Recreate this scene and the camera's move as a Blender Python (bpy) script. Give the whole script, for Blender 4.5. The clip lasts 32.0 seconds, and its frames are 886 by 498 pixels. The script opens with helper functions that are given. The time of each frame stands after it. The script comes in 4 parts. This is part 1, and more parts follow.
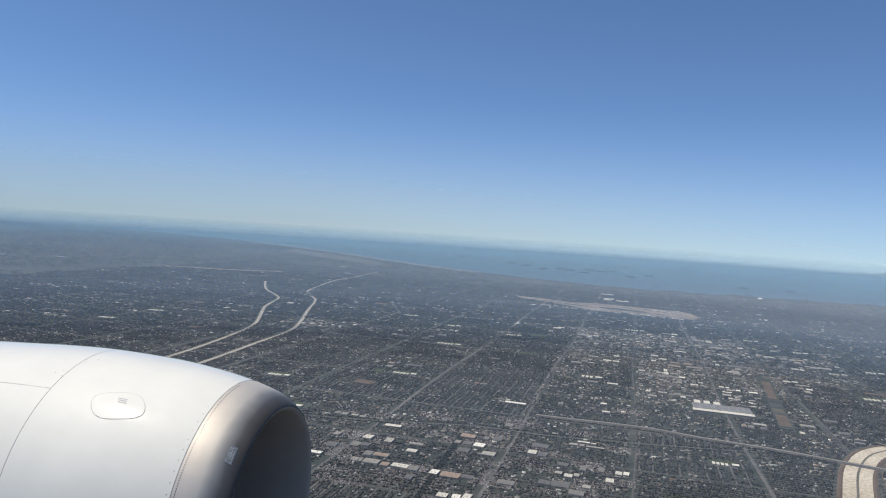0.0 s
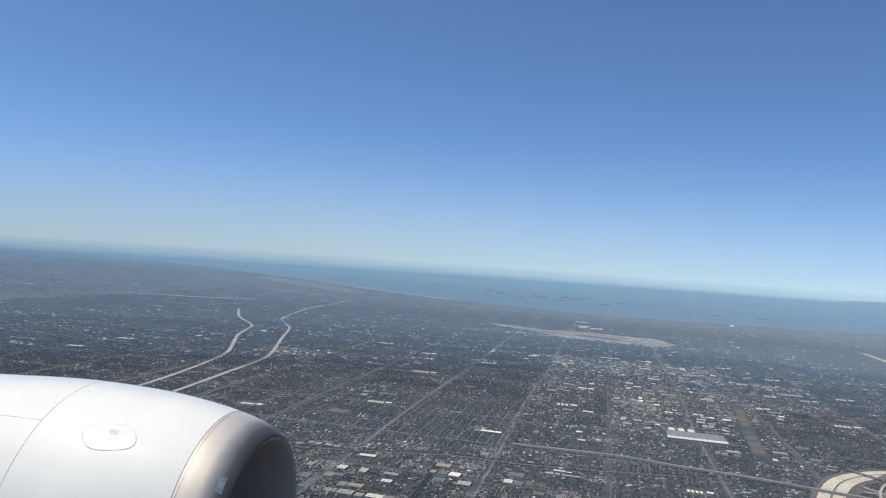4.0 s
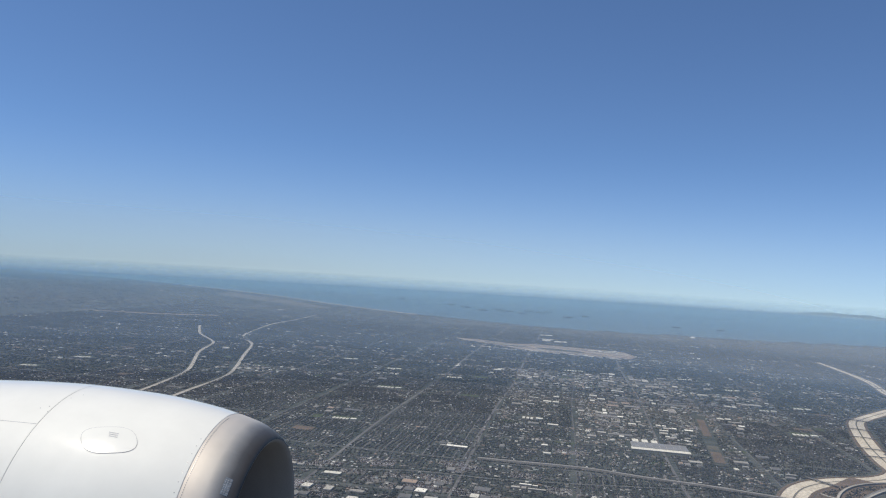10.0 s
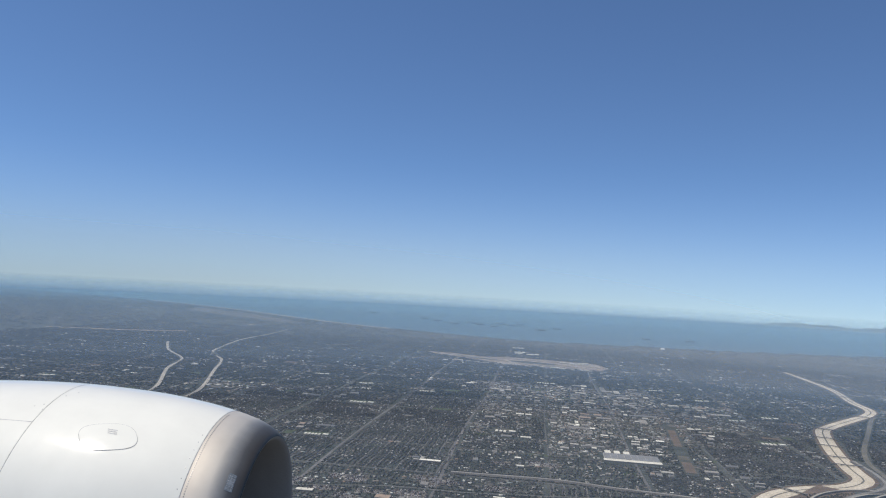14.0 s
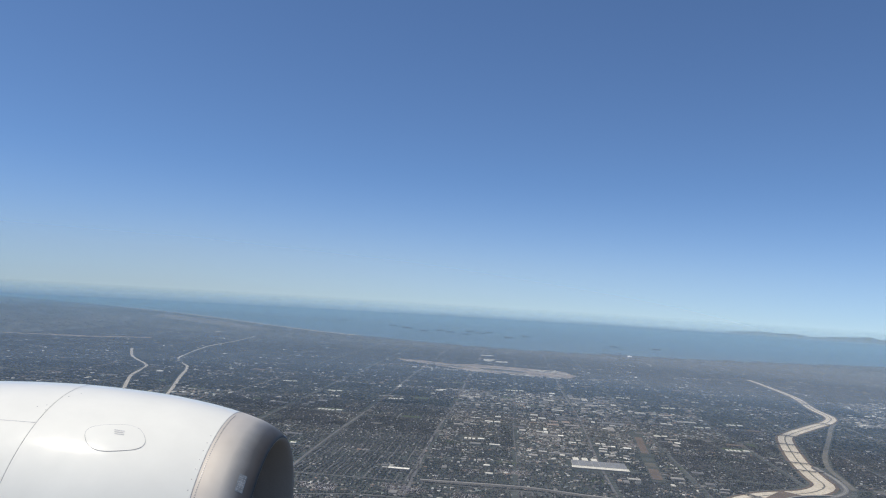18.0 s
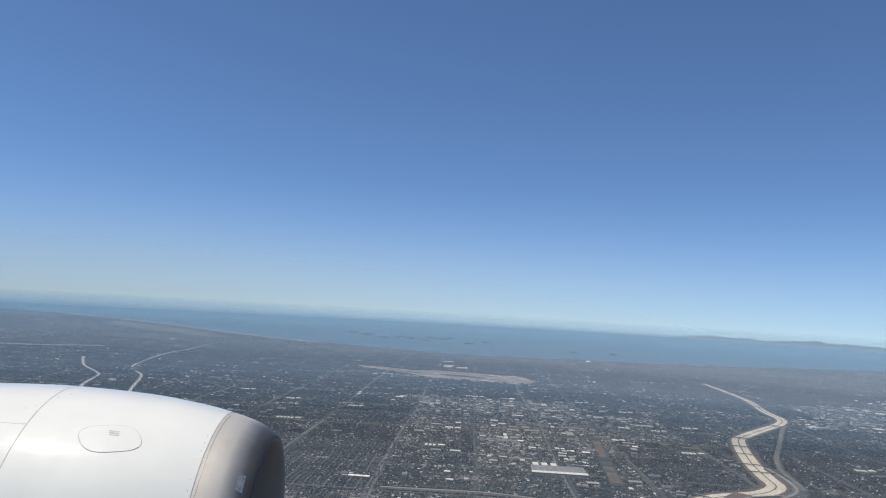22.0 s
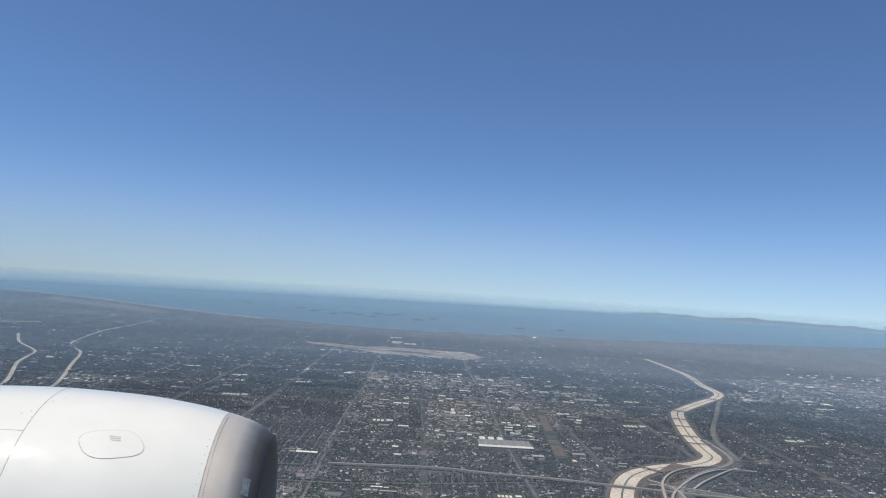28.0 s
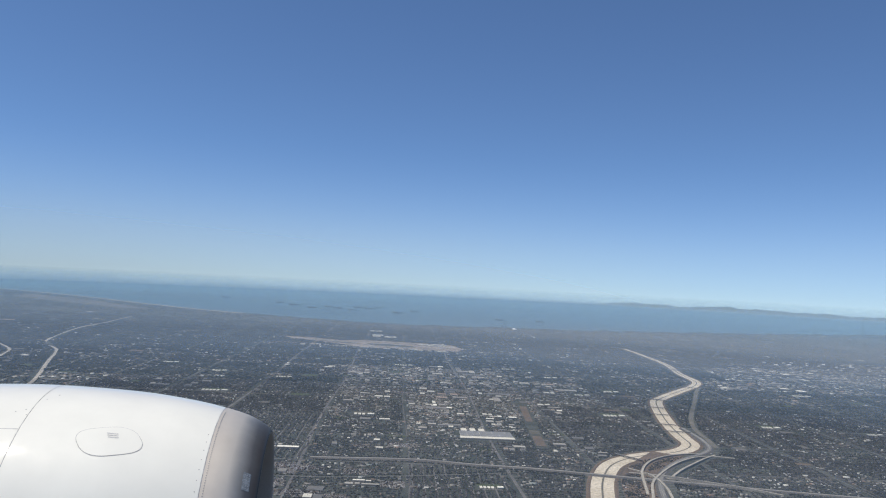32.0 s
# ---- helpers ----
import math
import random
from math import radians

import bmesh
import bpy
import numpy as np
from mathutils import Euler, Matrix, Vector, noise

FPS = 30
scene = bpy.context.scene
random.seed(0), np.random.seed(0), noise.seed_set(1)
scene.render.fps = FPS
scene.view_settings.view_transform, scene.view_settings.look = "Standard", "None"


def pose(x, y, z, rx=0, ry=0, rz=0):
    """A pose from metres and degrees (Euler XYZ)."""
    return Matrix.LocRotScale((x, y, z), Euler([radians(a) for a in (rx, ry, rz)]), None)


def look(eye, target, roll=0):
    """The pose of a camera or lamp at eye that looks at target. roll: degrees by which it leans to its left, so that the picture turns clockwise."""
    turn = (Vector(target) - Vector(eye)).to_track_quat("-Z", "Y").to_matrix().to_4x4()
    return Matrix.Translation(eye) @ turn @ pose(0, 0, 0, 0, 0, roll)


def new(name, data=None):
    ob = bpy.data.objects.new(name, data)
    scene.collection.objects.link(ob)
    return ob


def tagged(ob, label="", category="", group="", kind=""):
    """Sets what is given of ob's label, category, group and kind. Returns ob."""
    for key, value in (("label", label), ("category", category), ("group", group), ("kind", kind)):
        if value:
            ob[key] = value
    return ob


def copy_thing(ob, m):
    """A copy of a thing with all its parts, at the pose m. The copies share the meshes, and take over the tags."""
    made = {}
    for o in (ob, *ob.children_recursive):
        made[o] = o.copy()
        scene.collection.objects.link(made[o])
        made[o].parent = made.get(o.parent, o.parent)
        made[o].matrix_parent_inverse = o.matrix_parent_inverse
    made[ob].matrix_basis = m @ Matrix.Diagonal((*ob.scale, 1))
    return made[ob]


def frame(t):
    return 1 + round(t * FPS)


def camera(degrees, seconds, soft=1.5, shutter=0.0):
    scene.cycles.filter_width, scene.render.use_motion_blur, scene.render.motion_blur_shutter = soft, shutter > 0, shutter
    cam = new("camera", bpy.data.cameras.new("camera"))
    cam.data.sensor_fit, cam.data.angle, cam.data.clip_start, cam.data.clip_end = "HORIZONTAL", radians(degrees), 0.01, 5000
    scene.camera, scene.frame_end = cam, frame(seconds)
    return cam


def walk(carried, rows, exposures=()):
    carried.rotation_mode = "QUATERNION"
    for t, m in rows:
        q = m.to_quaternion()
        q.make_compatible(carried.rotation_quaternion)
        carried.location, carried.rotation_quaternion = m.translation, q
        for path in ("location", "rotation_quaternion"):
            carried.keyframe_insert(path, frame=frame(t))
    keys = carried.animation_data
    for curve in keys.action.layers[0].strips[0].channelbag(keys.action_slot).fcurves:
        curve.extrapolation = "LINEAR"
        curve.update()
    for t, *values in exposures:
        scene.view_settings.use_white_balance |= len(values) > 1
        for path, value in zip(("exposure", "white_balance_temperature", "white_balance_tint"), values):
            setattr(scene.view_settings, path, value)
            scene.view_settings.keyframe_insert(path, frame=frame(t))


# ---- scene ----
# The landscape is a scale model, 1 : 10, under an engine of true size, so that the horizon lies within reach of the lens.
cam = camera(62.66, 32.0, soft=1.1)
ROWS = [
    (0.0, 1.192, 0.549, 120.366, 88.14, -3.71, 8.90),
    (0.5, 1.284, 0.366, 120.385, 88.35, -3.58, 8.73),
    (1.0, 1.343, 0.331, 120.459, 90.94, -3.39, 8.42),
    (1.5, 1.214, 0.374, 120.427, 93.78, -3.23, 7.35),
    (2.0, 1.173, 0.368, 120.395, 93.75, -3.21, 6.90),
    (2.5, 1.101, 0.408, 120.383, 92.63, -3.39, 6.94),
    (3.0, 1.213, 0.201, 120.404, 91.61, -3.57, 7.05),
    (3.5, 1.121, 0.270, 120.347, 90.84, -3.54, 6.96),
    (4.0, 1.130, 0.175, 120.454, 90.43, -3.87, 6.97),
    (4.5, 1.099, 0.245, 120.434, 90.39, -3.80, 6.89),
    (6.5, 0.927, 0.207, 120.370, 90.75, -3.91, 6.19),
    (7.0, 0.817, 0.270, 120.335, 90.85, -3.87, 5.85),
    (7.5, 0.802, 0.261, 120.306, 91.03, -3.81, 5.72),
    (8.0, 0.782, 0.225, 120.268, 91.32, -3.76, 5.47),
    (8.5, 0.705, 0.229, 120.227, 91.59, -3.70, 5.04),
    (9.0, 0.646, 0.240, 120.222, 91.67, -3.64, 4.72),
    (9.5, 0.633, 0.209, 120.225, 91.67, -3.56, 4.44),
    (10.0, 0.656, 0.128, 120.216, 91.75, -3.51, 4.14),
    (10.5, 0.652, 0.049, 120.232, 91.85, -3.53, 3.73),
    (11.0, 0.600, 0.053, 120.239, 91.92, -3.52, 3.30),
    (11.5, 0.545, 0.116, 120.191, 92.01, -3.38, 3.01),
    (12.0, 0.509, 0.151, 120.143, 92.10, -3.25, 2.86),
    (12.5, 0.508, 0.083, 120.160, 92.12, -3.25, 2.77),
    (13.0, 0.486, -0.004, 120.172, 92.13, -3.31, 2.55),
    (13.5, 0.394, 0.043, 120.074, 92.43, -3.26, 2.23),
    (14.0, 0.286, 0.146, 119.944, 92.94, -3.15, 1.92),
    (14.5, 0.209, 0.205, 119.872, 93.38, -3.06, 1.64),
    (16.5, -0.004, 0.100, 119.939, 93.08, -3.17, 0.55),
    (17.0, -0.071, 0.096, 119.937, 93.08, -3.33, 0.20),
    (17.5, -0.123, 0.093, 119.891, 93.31, -3.41, -0.15),
    (18.0, -0.179, 0.104, 119.840, 93.65, -3.45, -0.48),
    (18.5, -0.253, 0.141, 119.785, 93.95, -3.44, -0.83),
    (19.0, -0.315, 0.150, 119.726, 94.23, -3.40, -1.18),
    (19.5, -0.355, 0.117, 119.704, 94.43, -3.36, -1.51),
    (20.0, -0.403, 0.090, 119.726, 94.41, -3.33, -1.89),
    (20.5, -0.463, 0.091, 119.752, 94.24, -3.31, -2.29),
    (21.0, -0.514, 0.104, 119.750, 94.17, -3.30, -2.69),
    (21.5, -0.562, 0.096, 119.733, 94.22, -3.30, -3.14),
    (22.0, -0.614, 0.081, 119.719, 94.31, -3.30, -3.62),
    (22.5, -0.669, 0.073, 119.712, 94.37, -3.30, -4.03),
    (23.0, -0.721, 0.059, 119.720, 94.35, -3.31, -4.40),
    (23.5, -0.768, 0.041, 119.729, 94.30, -3.33, -4.75),
    (24.0, -0.822, 0.039, 119.721, 94.30, -3.38, -5.08),
    (24.5, -0.880, 0.051, 119.710, 94.32, -3.41, -5.41),
    (25.0, -0.923, 0.027, 119.735, 94.26, -3.46, -5.72),
    (25.5, -0.948, -0.057, 119.806, 94.06, -3.56, -6.03),
    (27.5, -1.204, 0.038, 119.929, 93.07, -3.59, -7.46),
    (28.0, -1.240, 0.041, 119.981, 92.70, -3.53, -7.68),
    (28.5, -1.269, 0.098, 120.010, 92.35, -3.47, -7.81),
    (29.0, -1.312, 0.168, 120.009, 92.15, -3.45, -8.01),
    (29.5, -1.336, 0.159, 119.996, 92.14, -3.39, -8.22),
    (30.0, -1.353, 0.140, 119.984, 92.22, -3.32, -8.41),
    (30.5, -1.381, 0.128, 119.984, 92.27, -3.30, -8.65),
    (31.0, -1.416, 0.115, 119.990, 92.23, -3.29, -8.90),
    (31.5, -1.444, 0.113, 119.985, 92.17, -3.19, -9.11),
    (32.0, -1.442, 0.085, 119.960, 92.21, -2.91, -9.27),
]
walk(cam, [(r[0], pose(*r[1:])) for r in ROWS], exposures=[(0.0, 0.02, 6560, 8.0), (1.0, 0.0, 6400, 8.0), (2.2, 0.13, 6260, 7.9), (4.0, 0.11, 6420, 8.0), (7.0, 0.0, 6430, 8.0), (32.0, 0.0, 6420, 8.0)])

# ---- sky and sun ----
SUN_AZ, SUN_EL = radians(-103.5), radians(68.0)
world = bpy.data.worlds.new("sky")
scene.world = world
world.use_nodes = True
wt = world.node_tree
sky = wt.nodes.new("ShaderNodeTexSky")
sky.sky_type = "NISHITA"
sky.sun_disc = False
sky.sun_elevation, sky.sun_rotation = SUN_EL, SUN_AZ % (2 * math.pi)
sky.altitude, sky.air_density, sky.dust_density, sky.ozone_density = 2000, 0.88, 0.2, 7.6
wco = wt.nodes.new("ShaderNodeTexCoord")
wadd = wt.nodes.new("ShaderNodeVectorMath")
wadd.inputs[1].default_value = (0, 0, 0.05)
wt.links.new(wco.outputs["Generated"], wadd.inputs[0])
wt.links.new(wadd.outputs[0], sky.inputs["Vector"])
wt.links.new(sky.outputs["Color"], wt.nodes["Background"].inputs["Color"])
wt.nodes["Background"].inputs["Strength"].default_value = 0.126
sun = new("sun", bpy.data.lights.new("sun", "SUN"))
sun.data.energy, sun.data.angle, sun.data.color = 4.35, radians(0.55), (1.0, 0.905, 0.775)
to_sun = Vector((math.sin(SUN_AZ) * math.cos(SUN_EL), math.cos(SUN_AZ) * math.cos(SUN_EL), math.sin(SUN_EL)))
sun.matrix_world = look(to_sun * 300 + Vector((0, 0, 120)), (0, 0, 120))


# ---- materials ----
def rgb(c):
    return (*c, 1.0)


def material(name, rough=0.8, metal=0.0, spec=0.3):
    m = bpy.data.materials.new(name)
    m.use_nodes = True
    b = m.node_tree.nodes["Principled BSDF"]
    b.inputs["Roughness"].default_value, b.inputs["Metallic"].default_value = rough, metal
    b.inputs["Specular IOR Level"].default_value = spec
    return m, m.node_tree, b


def ramp(nt, fac, stops, interp="LINEAR"):
    r = nt.nodes.new("ShaderNodeValToRGB")
    r.color_ramp.interpolation = interp
    while len(r.color_ramp.elements) < len(stops):
        r.color_ramp.elements.new(0.5)
    for e, (p, c) in zip(r.color_ramp.elements, stops):
        e.position, e.color = p, rgb(c)
    nt.links.new(fac, r.inputs["Fac"])
    return r.outputs["Color"]


def noisy(nt, scale, detail=4, rough=0.6):
    co = nt.nodes.new("ShaderNodeTexCoord")
    n = nt.nodes.new("ShaderNodeTexNoise")
    n.inputs["Scale"].default_value, n.inputs["Detail"].default_value, n.inputs["Roughness"].default_value = scale, detail, rough
    nt.links.new(co.outputs["Object"], n.inputs["Vector"])
    return n.outputs["Fac"]


def mixed(nt, a, b, fac=0.5, mode="MIX"):
    x = nt.nodes.new("ShaderNodeMix")
    x.data_type, x.blend_type = "RGBA", mode
    if isinstance(fac, float):
        x.inputs["Factor"].default_value = fac
    else:
        nt.links.new(fac, x.inputs["Factor"])
    for s, v in ((x.inputs[6], a), (x.inputs[7], b)):
        if isinstance(v, tuple):
            s.default_value = rgb(v)
        else:
            nt.links.new(v, s)
    return x.outputs[2]


def bumped(nt, b, height, strength=0.2, distance=0.02):
    k = nt.nodes.new("ShaderNodeBump")
    k.inputs["Strength"].default_value, k.inputs["Distance"].default_value = strength, distance
    nt.links.new(height, k.inputs["Height"])
    nt.links.new(k.outputs["Normal"], b.inputs["Normal"])


def plain(name, lo, hi, scale=0.3, fine=3.0, rough=0.85, metal=0.0, spec=0.25, bump=0.0):
    """Two scales of noise between two colours."""
    m, nt, b = material(name, rough, metal, spec)
    big = ramp(nt, noisy(nt, scale, 5), [(0.3, lo), (0.7, hi)])
    small = ramp(nt, noisy(nt, fine, 4), [(0.35, (0.72,) * 3), (0.65, (1.2,) * 3)])
    nt.links.new(mixed(nt, big, small, 1.0, "MULTIPLY"), b.inputs["Base Color"])
    if bump:
        bumped(nt, b, noisy(nt, fine * 3, 3), bump)
    return m


def islands(name, stops, rough=0.85, spec=0.25, fine=2.0):
    """Each loose piece takes its own colour out of the stops."""
    m, nt, b = material(name, rough, 0.0, spec)
    g = nt.nodes.new("ShaderNodeNewGeometry")
    c = ramp(nt, g.outputs["Random Per Island"], stops, "CONSTANT")
    small = ramp(nt, noisy(nt, fine, 3), [(0.3, (0.7,) * 3), (0.7, (1.15,) * 3)])
    quarter = ramp(nt, noisy(nt, 0.022, 4, 0.65), [(0.34, (0.55, 0.585, 0.64)), (0.66, (1.2, 1.2, 1.22))])
    nt.links.new(mixed(nt, mixed(nt, c, small, 1.0, "MULTIPLY"), quarter, 1.0, "MULTIPLY"), b.inputs["Base Color"])
    return m


def objects_vary(name, stops, rough=0.7, spec=0.3, fine=0.6):
    m, nt, b = material(name, rough, 0.0, spec)
    g = nt.nodes.new("ShaderNodeObjectInfo")
    c = ramp(nt, g.outputs["Random"], stops, "CONSTANT")
    small = ramp(nt, noisy(nt, fine, 4), [(0.3, (0.78,) * 3), (0.7, (1.1,) * 3)])
    nt.links.new(mixed(nt, c, small, 1.0, "MULTIPLY"), b.inputs["Base Color"])
    return m


def ground_material():
    m, nt, b = material("ground_soil", 0.95, 0.0, 0.1)
    far = ramp(nt, noisy(nt, 0.006, 6), [(0.35, (0.055, 0.065, 0.073)), (0.65, (0.085, 0.092, 0.097))])
    mid = ramp(nt, noisy(nt, 0.06, 6, 0.7), [(0.3, (0.6, 0.65, 0.6)), (0.7, (1.35, 1.3, 1.2))])
    fine = ramp(nt, noisy(nt, 0.9, 5, 0.75), [(0.3, (0.56, 0.6, 0.58)), (0.72, (1.42, 1.42, 1.42))])
    nt.links.new(mixed(nt, mixed(nt, far, mid, 1.0, "MULTIPLY"), fine, 1.0, "MULTIPLY"), b.inputs["Base Color"])
    return m


GROUND = ground_material()
ASPHALT = plain("street_asphalt", (0.075, 0.075, 0.08), (0.125, 0.125, 0.125), 0.05, 1.0)
AVENUE = plain("avenue_asphalt", (0.09, 0.09, 0.095), (0.165, 0.162, 0.16), 0.04, 0.8)
LANE = plain("lane_asphalt", (0.10, 0.10, 0.105), (0.15, 0.148, 0.147), 0.05, 1.0)
CONCRETE = plain("channel_concrete", (0.42, 0.37, 0.29), (0.56, 0.51, 0.42), 0.03, 0.5)
CREEK_BED = plain("creek_concrete", (0.29, 0.27, 0.235), (0.40, 0.375, 0.335), 0.03, 0.5)
CONCRETE_DARK = plain("wet_concrete", (0.10, 0.10, 0.09), (0.17, 0.16, 0.14), 0.05, 0.6)
DECK = plain("bridge_concrete", (0.24, 0.24, 0.23), (0.34, 0.33, 0.31), 0.1, 1.0)
EARTH = plain("bare_earth", (0.095, 0.078, 0.066), (0.155, 0.122, 0.102), 0.05, 0.7)
TAN = plain("dry_airfield_grass", (0.10, 0.085, 0.07), (0.30, 0.245, 0.20), 0.06, 0.25)
RUNWAY = plain("runway_concrete", (0.25, 0.225, 0.19), (0.37, 0.335, 0.285), 0.03, 0.2)
LOT_TOP = plain("parking_asphalt", (0.085, 0.083, 0.08), (0.15, 0.145, 0.138), 0.08, 1.2)
LAWN = plain("sports_lawn", (0.048, 0.064, 0.040), (0.070, 0.086, 0.055), 0.1, 0.8)
LEAF = islands("tree_leaves", [(0.0, (0.048, 0.062, 0.068)), (0.3, (0.058, 0.073, 0.079)), (0.6, (0.069, 0.082, 0.086)), (0.85, (0.084, 0.088, 0.090))], 0.9, 0.1)
HOUSE = islands("house_roofs", [(0.0, (0.043, 0.047, 0.057)), (0.20, (0.065, 0.064, 0.071)), (0.40, (0.088, 0.089, 0.098)), (0.56, (0.122, 0.112, 0.106)), (0.70, (0.072, 0.078, 0.091)), (0.86, (0.134, 0.131, 0.132)), (0.960, (0.44, 0.43, 0.41))])
FAR_HOUSE = islands("far_house_roofs", [(0.0, (0.050, 0.046, 0.044)), (0.22, (0.072, 0.063, 0.056)), (0.42, (0.098, 0.090, 0.082)), (0.58, (0.12, 0.102, 0.087)), (0.72, (0.080, 0.079, 0.082)), (0.90, (0.15, 0.138, 0.125)), (0.972, (0.42, 0.40, 0.37))])
SHED = islands("commercial_roofs", [(0.0, (0.105, 0.10, 0.10)), (0.20, (0.165, 0.155, 0.14)), (0.42, (0.205, 0.185, 0.16)), (0.62, (0.275, 0.265, 0.24)), (0.80, (0.40, 0.385, 0.345)), (0.885, (0.64, 0.625, 0.56)), (0.93, (0.30, 0.33, 0.31)), (0.965, (0.29, 0.215, 0.17))], 0.7, 0.3, 0.8)
SHED_ROOF = objects_vary("warehouse_roofs", [(0.0, (0.14, 0.14, 0.14)), (0.18, (0.205, 0.20, 0.19)), (0.38, (0.285, 0.27, 0.245)), (0.58, (0.38, 0.365, 0.325)), (0.74, (0.58, 0.56, 0.49)), (0.88, (0.74, 0.72, 0.64)), (0.95, (0.31, 0.24, 0.19))])
SHED_WALL = objects_vary("warehouse_walls", [(0.0, (0.38, 0.36, 0.33)), (0.4, (0.50, 0.48, 0.43)), (0.75, (0.26, 0.25, 0.24))])
SHED_VENT = plain("roof_vents", (0.15, 0.148, 0.145), (0.24, 0.235, 0.23), 1.0, 4.0)
CARS = islands("car_paint", [(0.0, (0.6, 0.6, 0.6)), (0.3, (0.06, 0.06, 0.07)), (0.55, (0.3, 0.3, 0.32)), (0.8, (0.15, 0.05, 0.05))], 0.4, 0.5)
MARSH = plain("dry_marsh", (0.07, 0.07, 0.062), (0.13, 0.118, 0.10), 0.012, 0.08)
SAND = plain("beach_sand", (0.42, 0.37, 0.29), (0.52, 0.47, 0.38), 0.02, 0.2)
ISLE = plain("island_rock", (0.012, 0.020, 0.034), (0.028, 0.034, 0.042), 0.006, 0.05, 0.95, 0.0, 0.05)
HULL = plain("ship_hull", (0.02, 0.022, 0.025), (0.045, 0.035, 0.03), 0.2, 1.0)
SUPER = plain("ship_superstructure", (0.34, 0.34, 0.33), (0.46, 0.46, 0.45), 0.3, 2.0)
DOME = plain("white_dome_skin", (0.78, 0.78, 0.77), (0.86, 0.86, 0.85), 0.1, 1.0, 0.5)
CREAM = plain("cream_roofing", (0.52, 0.50, 0.43), (0.66, 0.64, 0.56), 0.2, 1.0, 0.7)
FREEWAY_TOP = plain("freeway_concrete", (0.15, 0.148, 0.143), (0.225, 0.22, 0.21), 0.08, 1.0)
RAMP_TOP = plain("ramp_concrete", (0.29, 0.27, 0.235), (0.40, 0.375, 0.325), 0.08, 1.0)
HALL_ROOF = plain("grey_roof_sheet", (0.17, 0.175, 0.18), (0.225, 0.23, 0.235), 0.15, 1.0, 0.6)
SCHOOL_WALL = plain("school_stucco", (0.42, 0.39, 0.34), (0.52, 0.49, 0.43), 0.2, 1.0)
CRANE = plain("crane_steel", (0.10, 0.12, 0.16), (0.16, 0.18, 0.22), 0.3, 1.0)


def sea_material():
    m, nt, b = material("sea_water", 0.32, 0.0, 0.25)
    nt.links.new(ramp(nt, noisy(nt, 0.0025, 5), [(0.3, (0.009, 0.068, 0.098)), (0.7, (0.015, 0.086, 0.115))]), b.inputs["Base Color"])
    bumped(nt, b, noisy(nt, 0.15, 5, 0.7), 0.5, 1.5)
    return m


def cowl_material():
    m, nt, b = material("white_cowl_paint", 0.5, 0.0, 0.12)
    streak = noisy(nt, 1.2, 6, 0.65)
    nt.links.new(ramp(nt, streak, [(0.3, (0.735, 0.735, 0.68)), (0.7, (0.80, 0.80, 0.74))]), b.inputs["Base Color"])
    nt.links.new(ramp(nt, noisy(nt, 7.0, 5, 0.7), [(0.35, (0.42,) * 3), (0.7, (0.55,) * 3)]), b.inputs["Roughness"])
    b.inputs["Coat Weight"].default_value, b.inputs["Coat Roughness"].default_value = 1.0, 0.07
    b.inputs["Coat IOR"].default_value = 1.5
    return m


def lip_material():
    m, nt, b = material("bare_lip_metal", 0.5, 0.55, 0.4)
    warm = ramp(nt, noisy(nt, 2.2, 5), [(0.3, (0.60, 0.555, 0.495)), (0.7, (0.67, 0.625, 0.56))])
    # dark reflection painted into the metal's colour, deepening towards the leading edge
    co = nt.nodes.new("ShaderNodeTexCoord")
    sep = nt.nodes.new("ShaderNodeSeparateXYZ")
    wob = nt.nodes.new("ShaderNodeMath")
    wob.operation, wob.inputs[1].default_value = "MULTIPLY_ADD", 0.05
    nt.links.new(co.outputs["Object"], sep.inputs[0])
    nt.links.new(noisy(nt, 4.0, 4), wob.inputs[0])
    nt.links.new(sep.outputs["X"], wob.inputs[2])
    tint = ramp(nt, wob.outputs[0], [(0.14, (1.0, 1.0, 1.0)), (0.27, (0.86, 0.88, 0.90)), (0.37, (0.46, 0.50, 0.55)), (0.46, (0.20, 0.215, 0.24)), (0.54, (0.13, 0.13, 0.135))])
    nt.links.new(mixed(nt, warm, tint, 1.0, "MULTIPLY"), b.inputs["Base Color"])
    nt.links.new(ramp(nt, noisy(nt, 5.0, 6, 0.7), [(0.3, (0.50,) * 3), (0.7, (0.60,) * 3)]), b.inputs["Roughness"])
    return m


def barrel_material():
    m, nt, b = material("inlet_lining", 0.6, 0.0, 0.3)
    broad = ramp(nt, noisy(nt, 0.8, 4), [(0.3, (0.36, 0.295, 0.255)), (0.7, (0.41, 0.34, 0.295))])
    fine = ramp(nt, noisy(nt, 60.0, 2), [(0.3, (0.93,) * 3), (0.7, (1.05,) * 3)])
    nt.links.new(mixed(nt, broad, fine, 1.0, "MULTIPLY"), b.inputs["Base Color"])
    return m


